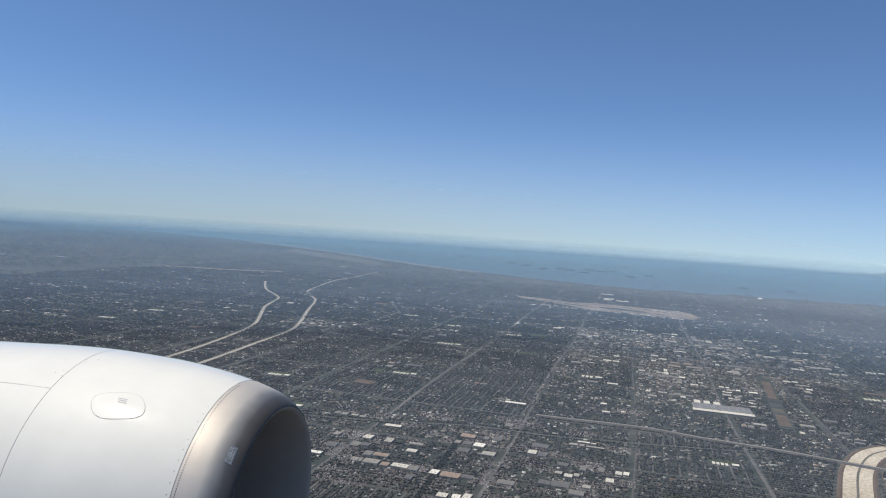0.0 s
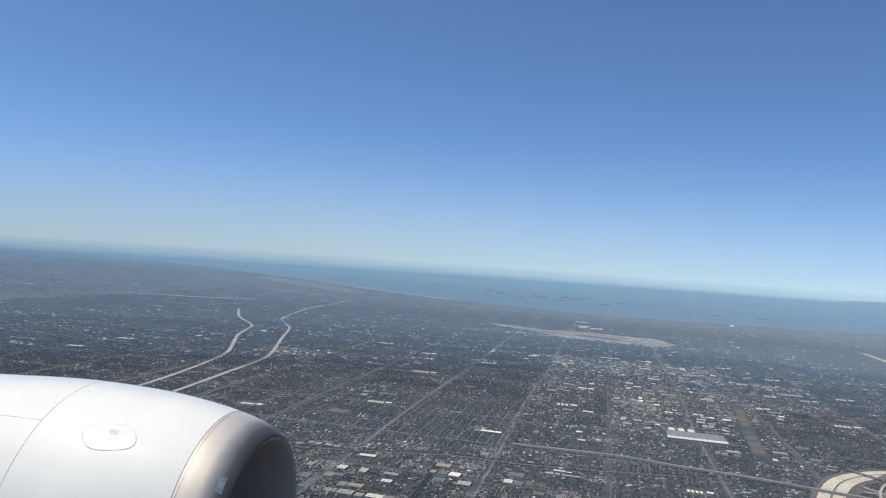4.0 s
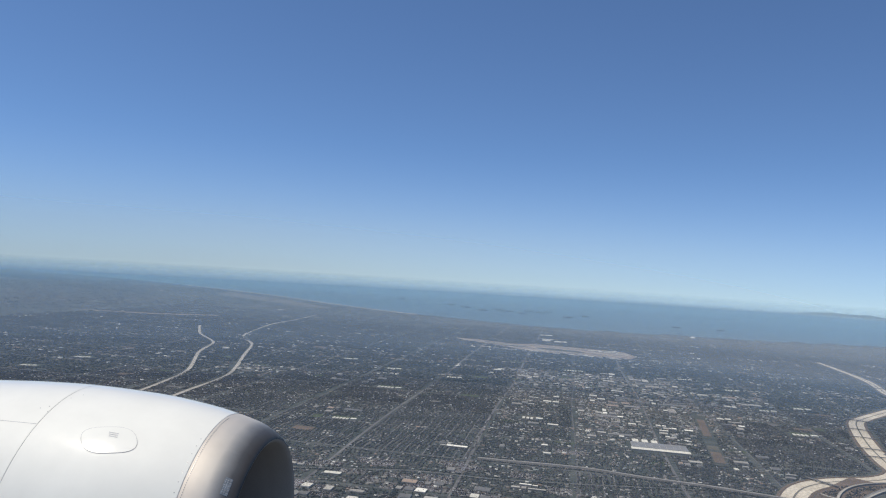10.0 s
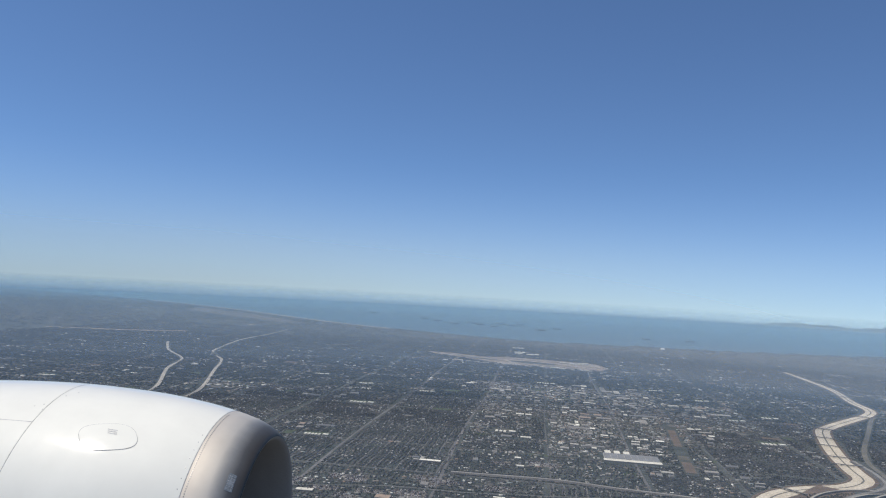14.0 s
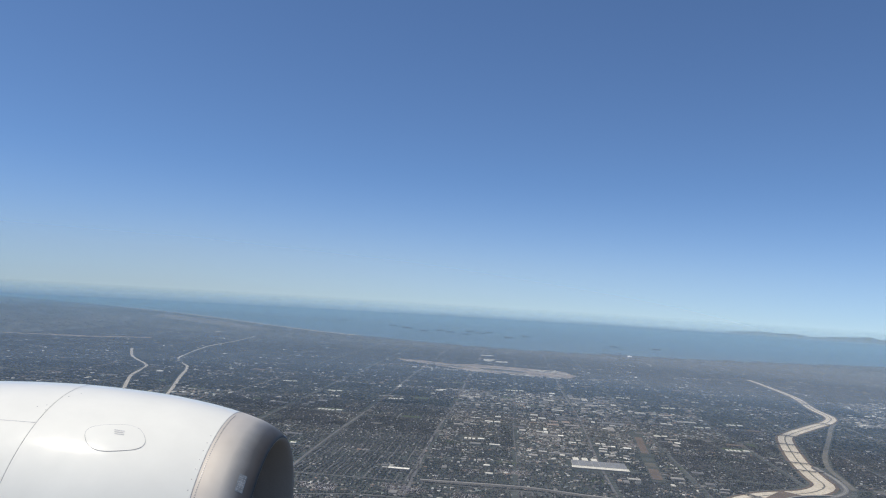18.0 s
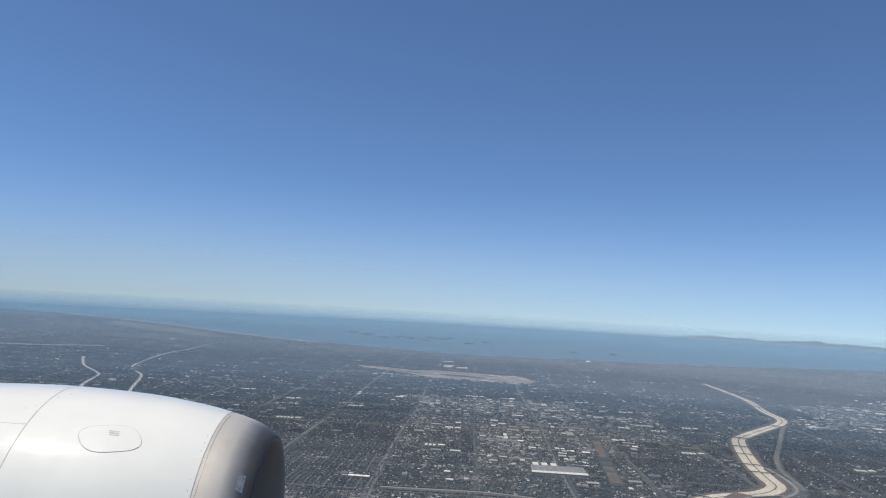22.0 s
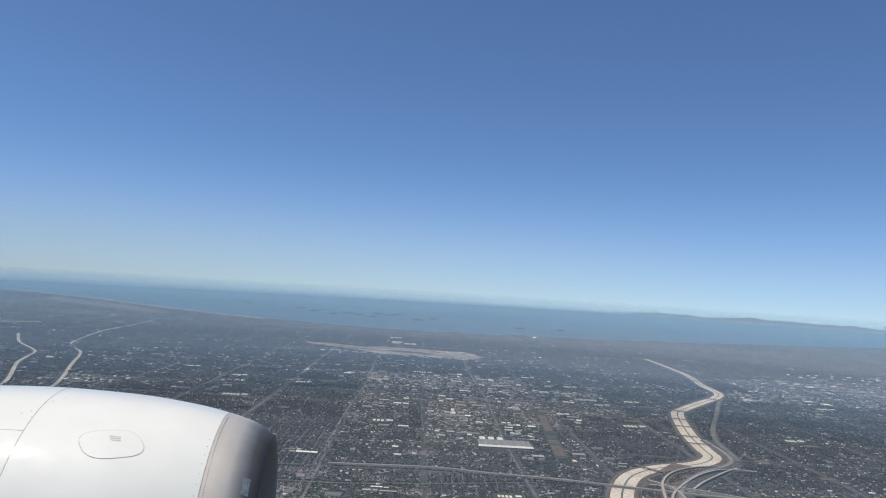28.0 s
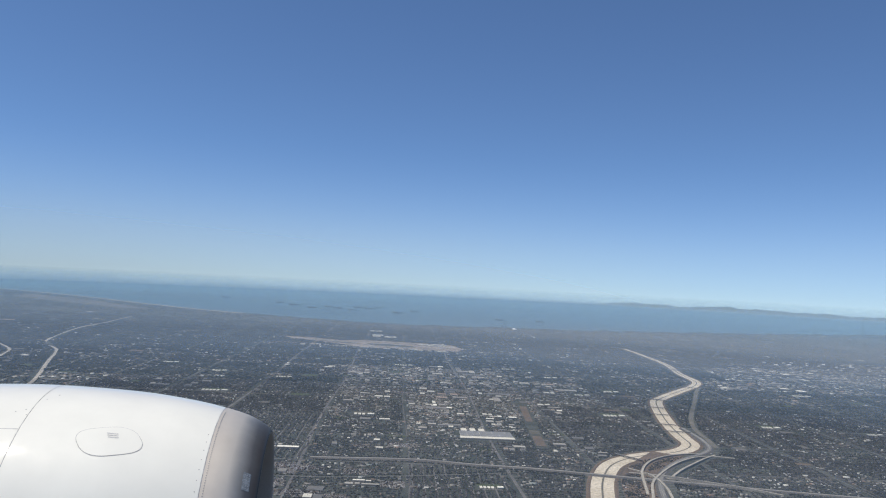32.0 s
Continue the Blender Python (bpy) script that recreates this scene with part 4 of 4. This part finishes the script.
for k in range(60):
    r0, a0 = math.sqrt(rng.uniform(350 ** 2, 1000 ** 2)), radians(rng.uniform(-34, 40))
    x, y = r0 * math.sin(a0), r0 * math.cos(a0)
    if free(np.array([x]), np.array([y]), 13)[0] and sum(o.name.startswith("school") and o.type == "EMPTY" for o in scene.objects) < 24:
        school(x, y, int(rng.integers(3, 6)), rng.uniform(0.8, 1.2) * (0.8 + r0 / 2400))

# ---- blocks of houses, shops and trees ----
H, S, T, FH, FT, FS, P, CAR = [], [], [], [], [], [], [], []
STREETS = []
for u0 in CROSS[:-1]:
    for v0, v1 in zip(AVENUES[:-1], AVENUES[1:]):
        WIDE = v1 - v0
        cx, cy = grid_xy(u0 + PITCH / 2, v0 + WIDE / 2)
        if not in_view(np.array([cx]), np.array([cy + 60]))[0] and not in_view(np.array([cx]), np.array([cy]))[0]:
            continue
        if cy > land_end(cx) - 10:
            continue
        r = math.hypot(cx, cy)
        core = any(inside(np.array([cx]), np.array([cy]), p)[0] for p in INDUSTRY[:2])
        # quarters mix at the edges
        mix = rng.random()
        core = mix < 0.78 if core else mix < 0.16 and 480 < cy < 900 and abs(cx) < 260
        factory = core or any(inside(np.array([cx]), np.array([cy]), p)[0] for p in INDUSTRY)
        green = noise.noise(Vector((cx * 0.004, cy * 0.004, 5.0)))
        near = r < 820
        along = rng.random() < 0.55
        gap = 6.8 if near else 14.0
        for k in np.arange(gap / 2, (WIDE if along else PITCH) - 2, gap):
            if near and not factory:
                STREETS.append((u0, v0, k, along, WIDE))
            step = 1.5 if near else 3.2
            t = np.arange(2.8, (PITCH if along else WIDE) - 2.6, step)
            for side in (-1, 1):
                a = t + rng.uniform(-0.25, 0.25, len(t)) * step * 0.5
                b = np.full(len(t), k) + side * gap * 0.27 + rng.uniform(-0.3, 0.3, len(t))
                uu, vv = (u0 + a, v0 + b) if along else (u0 + b, v0 + a)
                x, y = grid_xy(uu, vv)
                bend = u0 * 0.7 + v0 * 0.3
                x = x + 1.5 * np.sin(y * 0.13 + bend) * np.sin(a * math.pi / PITCH)
                y = y + 1.5 * np.sin(x * 0.11 + bend * 2) * np.sin(a * math.pi / PITCH)
                keep = (rng.random(len(t)) < (0.93 if near else 0.85)) & in_view(x, y)
                if factory:
                    keep &= rng.random(len(t)) < (0.2 if core else 0.75)
                (H if near else FH).append(np.stack([x[keep], y[keep], np.full(keep.sum(), float(along))], 1))
        n = int(((2750 + 1100 * green) if near else (1000 + 350 * green)) * WIDE / PITCH)
        if factory:
            n = int(n * (0.25 if core else 0.8))
        tu, tv = u0 + rng.uniform(2.0, PITCH - 2.0, n), v0 + rng.uniform(2.6, WIDE - 2.6, n)
        x, y = grid_xy(tu, tv)
        dens = np.array([noise.noise(Vector((a * 0.03, b * 0.03, 8.0))) for a, b in zip(x[::8], y[::8])]).repeat(8)[:n]
        keep = in_view(x, y) & (rng.random(n) < 0.58 + 1.2 * dens)
        (T if near else FT).append(np.stack([x[keep], y[keep]], 1))
        # shops along the avenues
        m = 26 if near else 12
        e = rng.choice([0, 1, 2, 3], m, p=[0.1, 0.1, 0.4, 0.4])
        a, b = rng.uniform(3, PITCH - 3, m), rng.uniform(3.2, 5.0, m)
        c = rng.uniform(3, WIDE - 3, m)
        uu = np.select([e == 0, e == 1, e == 2], [a, a, b], PITCH - b) + u0
        vv = np.select([e == 0, e == 1, e == 2], [b, WIDE - b, c], c) + v0
        x, y = grid_xy(uu, vv)
        shop = rng.random() < (0.75 if factory else 0.46)
        keep = in_view(x, y) & (rng.random(m) < (0.9 if shop else 0.06))
        (S if near else FS).append(np.stack([x[keep], y[keep]], 1))
        if factory:
            m = 520 if core and near else 120 if near else 130 if core else 60
            x, y = grid_xy(u0 + rng.uniform(2, PITCH - 2, m), v0 + rng.uniform(2, WIDE - 2, m))
            keep = in_view(x, y)
            (S if near else FS).append(np.stack([x[keep], y[keep]], 1))


# little clusters of pale commercial buildings scattered over the city
for _ in range(230):
    r0, a0 = math.sqrt(rng.uniform(380 ** 2, 1250 ** 2)), radians(rng.uniform(-38, 38))
    cx, cy = r0 * math.sin(a0), r0 * math.cos(a0)
    m = int(rng.integers(4, 15))
    x = cx + rng.normal(0, 2.0 + r0 * 0.011, m)
    y = cy + rng.normal(0, 1.2 + r0 * 0.003, m)
    (S if r0 < 820 else FS).append(np.stack([x, y], 1))

# trees crowding the wash and the diagonal tree line
for line, w, m in ((WASH, 3.6, 2600), (TREELINE, 1.6, 900), (BROOK, 6.0, 1500), (CHANNEL, 15.0, 2600), (FREEWAY, 6.0, 5200), (CREEK_L, 4.6, 1500), (CREEK_R, 4.6, 1500)):
    q = smooth_line(line, 2.0)
    i = rng.integers(0, len(q), m)
    off = rng.uniform(-w, w, (m, 2))
    T.append(q[i] + off)

# dark tree belts along some of the cross streets
for u in (628, 868, 1028):
    m = 1500
    a = rng.uniform(-0.62, 0.62, m) * u
    x, y = grid_xy(u + rng.normal(0, 2.4, m), a)
    (T if u < 700 else FT).append(np.stack([x, y], 1))

# the farthest quarters towards the hills and the port
m = 44000
az, rr = np.radians(rng.uniform(-44, 44, m)), np.sqrt(rng.uniform(1500 ** 2, 2900 ** 2, m))
x, y = rr * np.sin(az), rr * np.cos(az)
u, v = x * GS + y * GC, x * GC - y * GS
patch = np.array([noise.noise(Vector((a * 0.006, b * 0.004, 21.0))) for a, b in zip(x, y)])
keep = (u > CROSS[-1]) | (np.abs(v) > 1000)
keep &= patch + rng.uniform(-0.35, 0.35, m) > -0.05
FH.append(np.stack([x[keep], y[keep], np.zeros(keep.sum())], 1))
keep2 = ((u > CROSS[-1]) | (np.abs(v) > 1000)) & (rng.random(m) < 0.8)
FT.append(np.stack([x[keep2] + 3, y[keep2] - 2], 1))


m = 5200
az, rr = np.radians(rng.uniform(-46, 46, m)), np.sqrt(rng.uniform(1450 ** 2, 3300 ** 2, m))
x, y = rr * np.sin(az), rr * np.cos(az)
patch = np.array([noise.noise(Vector((a * 0.004, b * 0.002, 31.0))) for a, b in zip(x, y)])
keep = patch + rng.uniform(-0.3, 0.3, m) > -0.1
FAR = [np.stack([x[keep], y[keep]], 1)]


def quarters(rows, shops, scale, share):
    """Turns some patches of houses into shops and empties others for parks."""
    a = np.concatenate(rows)
    q = np.array([noise.noise(Vector((x * scale, y * scale * 0.8, 51.0))) for x, y in a[:, :2]])
    dice = rng.random(len(a))
    shop = (q > 0.26) & (dice < share)
    shops.append(a[shop][:, :2])
    return [a[~((q > 0.26) & (dice < 0.7)) & ~((q < -0.36) & (dice < 0.85))]]


H = quarters(H, S, 0.045, 0.30)
FH = quarters(FH, FS, 0.022, 0.22)


def tidy(rows, gap=0.0):
    a = np.concatenate(rows)
    return a[free(a[:, 0], a[:, 1], gap)]


H, S, T, FH, FT, FS = (tidy(r, g) for r, g in ((H, 0.4), (S, 1.0), (T, 0.0), (FH, 0.8), (FT, 0.0), (FS, 2.0)))


def stuff(name, me, label, category):
    return tagged(new(name, me), label, category, kind="stuff")


n = len(H)
ang = -GRID + np.where(H[:, 2] > 0.5, 0, math.pi / 2) + np.where(rng.random(n) < 0.35, math.pi / 2, 0)
stuff("houses", batch("houses", *gables(H[:, 0], H[:, 1], ang, rng.uniform(0.9, 1.5, n), rng.uniform(0.7, 1.05, n), rng.uniform(0.28, 0.48, n), rng.uniform(0.1, 0.24, n)), [HOUSE]), "dense rows of small grey and brown roofed houses", "houses")
n = len(FH)
stuff("distant_houses", batch("distant_houses", *slabs(FH[:, 0], FH[:, 1], np.full(n, -GRID), rng.uniform(1.1, 2.3, n), rng.uniform(0.9, 1.9, n), rng.uniform(0.35, 0.6, n)), [FAR_HOUSE]), "distant dense rows of small houses", "houses")
n = len(S)
stuff("shops", batch("shops", *slabs(S[:, 0], S[:, 1], np.full(n, -GRID), rng.uniform(0.7, 1.9, n) * rng.choice([1.0, 1.0, 1.0, 2.2], n), rng.uniform(0.6, 1.5, n), rng.uniform(0.4, 0.8, n)), [SHED]), "flat-roofed shops and workshops along the avenues", "shops")
n = len(FS)
stuff("distant_shops", batch("distant_shops", *slabs(FS[:, 0], FS[:, 1], np.full(n, -GRID), rng.uniform(1.4, 5.0, n), rng.uniform(1.2, 3.8, n), rng.uniform(0.5, 1.0, n)), [SHED]), "distant pale flat-roofed commercial buildings", "shops")
FAR = tidy(FAR, 8.0)
n = len(FAR)
stuff("far_blocks", batch("far_blocks", *slabs(FAR[:, 0], FAR[:, 1], np.full(n, -GRID), rng.uniform(4, 20, n), rng.uniform(4, 14, n), rng.uniform(0.4, 0.9, n)), [FAR_HOUSE]), "far hazy blocks of buildings near the coast", "buildings")
n = len(T)
stuff("street_trees", batch("street_trees", *clumps(T[:, 0], T[:, 1], rng.uniform(0.22, 0.6, n), rng.uniform(0.35, 1.0, n)), [LEAF], None, 3), "dark green trees between houses and streets", "trees")
n = len(FT)
stuff("distant_trees", batch("distant_trees", *clumps(FT[:, 0], FT[:, 1], rng.uniform(0.7, 1.8, n), rng.uniform(0.6, 1.2, n)), [LEAF], None, 3), "distant dark tree cover over the city", "trees")

# woods and groves on the far plain and the slopes by the coast
m = 30000
az, rr = np.radians(rng.uniform(-46, 46, m)), np.sqrt(rng.uniform(1250 ** 2, 3400 ** 2, m))
x, y = rr * np.sin(az), rr * np.cos(az)
patch = np.array([noise.noise(Vector((a * 0.005, b * 0.0025, 41.0))) for a, b in zip(x, y)])
keep = (patch + rng.uniform(-0.4, 0.4, m) > -0.05) & (y < land_end(x) - 25) & free(x, y, 4.0)
x, y = x[keep], y[keep]
n = len(x)
stuff("far_woods", batch("far_woods", *clumps(x, y, rng.uniform(3.0, 8.5, n), rng.uniform(0.8, 1.7, n)), [LEAF], None, 3), "dark far groves below the coastal hills", "trees")

# shrubs and small trees on the earth between the ramps
q = smooth_line([(252, 500), (222, 466), (202, 436), (188, 398), (168, 340)], 2.0)
m = 2600
p = q[rng.integers(0, len(q), m)] + rng.uniform(-13, 13, (m, 2))
patch = np.array([noise.noise(Vector((a * 0.09, b * 0.09, 61.0))) for a, b in p])
keep = (patch + rng.uniform(-0.25, 0.25, m) > -0.02) & (distance(p[:, 0], p[:, 1], CHANNEL) > 9.2) & (distance(p[:, 0], p[:, 1], FREEWAY) > 2.6) & (distance(p[:, 0], p[:, 1], BELT) > 3.4)
for k in RAMPS:
    keep &= distance(p[:, 0], p[:, 1], k) > 1.4
p = p[keep]
n = len(p)
stuff("verge_shrubs", batch("verge_shrubs", *clumps(p[:, 0], p[:, 1], rng.uniform(0.3, 0.75, n), rng.uniform(0.4, 0.9, n)), [LEAF], None, 3), "dark green shrubs on the bare earth between ramps", "shrubs")

# local streets, one sheet of thin strips
sv, sf = [], []
for u0, v0, k, along, WIDE in STREETS:
    a, b = (k - 0.45, k + 0.45)
    c = [(u0, v0 + a), (u0, v0 + b), (u0 + PITCH, v0 + b), (u0 + PITCH, v0 + a)] if along else [(u0 + a, v0), (u0 + b, v0), (u0 + b, v0 + WIDE), (u0 + a, v0 + WIDE)]
    sf.append(tuple(range(len(sv), len(sv) + 4)))
    sv += [(*grid_xy(*q), 0.03) for q in c]
tagged(new("pavement", mesh_of("pavement", sv, sf, LANE)), "narrow grey residential streets between rows of houses", "streets", kind="stuff")

# ---- parking lots with cars among the sheds ----
lots = 0
LOT = boxed((-0.5, -0.5, 0, 0.5, 0.5, 0.02))
lot_mesh = bpy.data.meshes.new("parking_lot")
LOT.to_mesh(lot_mesh)
LOT.free()
lot_mesh.materials.append(LOT_TOP)
carx, cary = [], []
for poly in INDUSTRY[:4]:
    px, py = np.array(poly).T
    for _ in range(110):
        x, y = rng.uniform(px.min(), px.max()), rng.uniform(py.min(), py.max())
        w, d = rng.uniform(8, 22), rng.uniform(6, 14)
        if not inside(np.array([x]), np.array([y]), poly)[0] or not free(np.array([x]), np.array([y]), -0.3)[0]:
            continue
        ob = new("parking_lot", lot_mesh)
        ob.matrix_basis = pose(x, y, 0.012 + 0.0015 * (lots % 9), 0, 0, math.degrees(-GRID)) @ Matrix.Diagonal((w, d, 1, 1))
        tagged(ob, "grey asphalt parking lot between sheds", "parking lot", "parking lots", "structure")
        lots += 1
        if y < 760:
            a, b = np.meshgrid(np.arange(-w / 2 + 0.5, w / 2 - 0.4, 0.34), np.arange(-d / 2 + 0.6, d / 2 - 0.5, 1.3))
            k = rng.random(a.shape) < 0.55
            a, b = a[k], b[k]
            carx.append(x + a * GC + b * GS)
            cary.append(y - a * GS + b * GC)
carx, cary = np.concatenate(carx), np.concatenate(cary)
k = free(carx, cary, 0.2)
carx, cary = carx[k], cary[k]
n = len(carx)
v, q = slabs(carx, cary, np.full(n, -GRID), np.full(n, 0.19), np.full(n, 0.45), np.full(n, 0.16))
v[:, 2] += 0.04
stuff("parked_cars", batch("parked_cars", v, q, [CARS]), "rows of small parked cars", "cars")

# ---- fields ----
for x, y, w, d in ((-2, 338, 20, 5), (70, 352, 22, 8), (118, 505, 12, 8), (60, 545, 16, 7), (-120, 420, 18, 8), (190, 560, 16, 8), (330, 640, 24, 10), (20, 610, 14, 7)):
    if free(np.array([x]), np.array([y]), 2 + max(w, d) / 2)[0]:
        bm = bmesh.new()
        box(bm, -w / 2, -d / 2, 0.0, w / 2, d / 2, 0.052)
        ob = part("sports_field", bm, LAWN, None)
        ob.matrix_basis = pose(x, y, 0, 0, 0, math.degrees(-GRID))
        tagged(ob, "mown green sports field among the houses", "field", kind="structure")

# ---- hangars by the runways ----
for k in range(22):
    x, y = -30 + 12 * k + rng.uniform(-5, 5), 1211 - 2.6 * k + rng.uniform(-16, 12)
    warehouse(x, y, rng.uniform(6, 12), rng.uniform(5, 9), 1.2)


def terminal(x, y, w, d, ang):
    ob = thing("airport_terminal", "long pale airport building beside the apron", "building", "airport buildings", pose(x, y, 0, 0, 0, ang))
    part("wall_shell", boxed((-w / 2, -d / 2, 0, w / 2, d / 2, 1.2)), SHED_WALL, ob)
    part("roof", boxed((-w / 2 - 0.3, -d / 2 - 0.3, 1.2, w / 2 + 0.3, d / 2 + 0.3, 1.35)), CREAM, ob, "bright cream flat roof")
    part("tower_block", boxed((w * 0.2, d / 2, 0, w * 0.2 + 4, d / 2 + 4, 2.2)), SHED_WALL, ob)


for x, y, w, d in ((176, 1254, 22, 5), (203, 1262, 26, 5), (196, 1240, 30, 4), (146, 1170, 14, 5), (190, 1150, 12, 5), (108, 1420, 20, 12), (104, 1395, 14, 12), (130, 1386, 22, 14), (112, 1520, 24, 12)):
    terminal(x, y, w, d, math.degrees(-GRID) - 6)

# ---- port dome, cranes, ships ----
bm = bmesh.new()
bmesh.ops.create_uvsphere(bm, u_segments=32, v_segments=16, radius=1)
bmesh.ops.delete(bm, geom=[v for v in bm.verts if v.co.z < -0.01], context="VERTS")
for f in bm.faces:
    f.smooth = True
bmesh.ops.scale(bm, vec=(6, 6, 3.6), verts=bm.verts)
dome = thing("exhibition_dome", "large white dome on the harbour front", "dome", "", pose(466, 1738, 0.3))
part("dome_shell", bm, DOME, dome)
bm = bmesh.new()
bmesh.ops.create_cone(bm, cap_ends=True, segments=40, radius1=6.3, radius2=6.1, depth=1.0, matrix=Matrix.Translation((0, 0, 0.4)))
part("dome_base", bm, SUPER, dome)


def crane(x, y, ang):
    ob = thing("harbour_crane", "dark steel harbour crane by the water", "crane", "harbour cranes", pose(x, y, 0, 0, 0, ang))
    for a in (-1.5, 1.5):
        for b in (-1.5, 1.5):
            part("leg", boxed((a - 0.2, b - 0.2, 0, a + 0.2, b + 0.2, 6)), CRANE, ob)
    part("portal", boxed((-1.8, -1.8, 5.6, 1.8, 1.8, 6.1)), CRANE, ob)
    part("boom", boxed((-4, -0.3, 6.6, 9, 0.3, 7.2)), CRANE, ob)
    part("mast", boxed((-0.3, -0.3, 6, 0.3, 0.3, 10)), CRANE, ob)


for x, y, a in ((436, 1742, 20), (446, 1748, 200), (560, 1724, 40), (700, 1728, 100), (900, 1745, 60)):
    crane(x, y, a)


def ship(x, y, ang, length):
    ob = thing("cargo_ship", "dark cargo ship at anchor off the coast", "ship", "ships at anchor", pose(x, y, 0.35, 0, 0, ang))
    L, B = length / 2, length * 0.075
    bm = bmesh.new()
    rows = []
    for z, k in ((0, 0.86), (length * 0.05, 1.0)):
        outline = [(-L * k, -B * 0.7), (-L * 0.9, -B), (L * 0.6, -B), (L * 0.85, -B * 0.55), (L * k, 0), (L * 0.85, B * 0.55), (L * 0.6, B), (-L * 0.9, B), (-L * k, B * 0.7)]
        rows.append([bm.verts.new((a, b, z)) for a, b in outline])
    for i in range(9):
        bm.faces.new((rows[0][i], rows[0][(i + 1) % 9], rows[1][(i + 1) % 9], rows[1][i]))
    bm.faces.new(rows[1])
    part("hull", bm, HULL, ob)
    part("bridge_house", boxed((-L * 0.85, -B * 0.8, length * 0.05, -L * 0.62, B * 0.8, length * 0.15)), SUPER, ob)
    part("funnel", boxed((-L * 0.95, -B * 0.25, length * 0.05, -L * 0.88, B * 0.25, length * 0.16)), HULL, ob)
    for k in range(4):
        part("cargo_stack", boxed((-L * 0.5 + k * L * 0.3, -B * 0.85, length * 0.05, -L * 0.26 + k * L * 0.3, B * 0.85, length * (0.085 + 0.012 * (k % 2)))), HULL, ob)


for x, y, a, ln in ((-710, 3150, 8, 34), (-365, 2890, -6, 34), (-150, 2640, 4, 34), (-93, 2510, 4, 40), (-33, 2385, 10, 34), (20, 2470, -5, 34), (51, 2405, 6, 36), (95, 2330, 0, 32), (121, 2521, 5, 36), (155, 2448, -8, 34), (190, 2540, 5, 32), (232, 2265, 2, 36), (301, 2393, 10, 32), (520, 2110, -4, 28), (640, 2100, 6, 28)):
    ship(x, y, a, ln)



def tank(x, y, r, h):
    ob = thing("storage_tank", "round white storage tank in the harbour quarter", "tank", "storage tanks", pose(x, y, 0))
    bm = bmesh.new()
    bmesh.ops.create_cone(bm, cap_ends=True, segments=24, radius1=r, radius2=r, depth=h, matrix=Matrix.Translation((0, 0, h / 2)))
    part("tank_shell", bm, SUPER, ob)
    bm = bmesh.new()
    bmesh.ops.create_cone(bm, cap_ends=True, segments=24, radius1=r * 1.02, radius2=r * 0.1, depth=h * 0.18, matrix=Matrix.Translation((0, 0, h * 1.09)))
    part("tank_roof", bm, DOME, ob, "shallow white conical roof")


for k in range(11):
    tank(760 + 26 * (k % 6) + rng.uniform(-5, 5), 1120 + 34 * (k // 6) + rng.uniform(-6, 6), rng.uniform(2.6, 4.2), rng.uniform(1.6, 2.4))
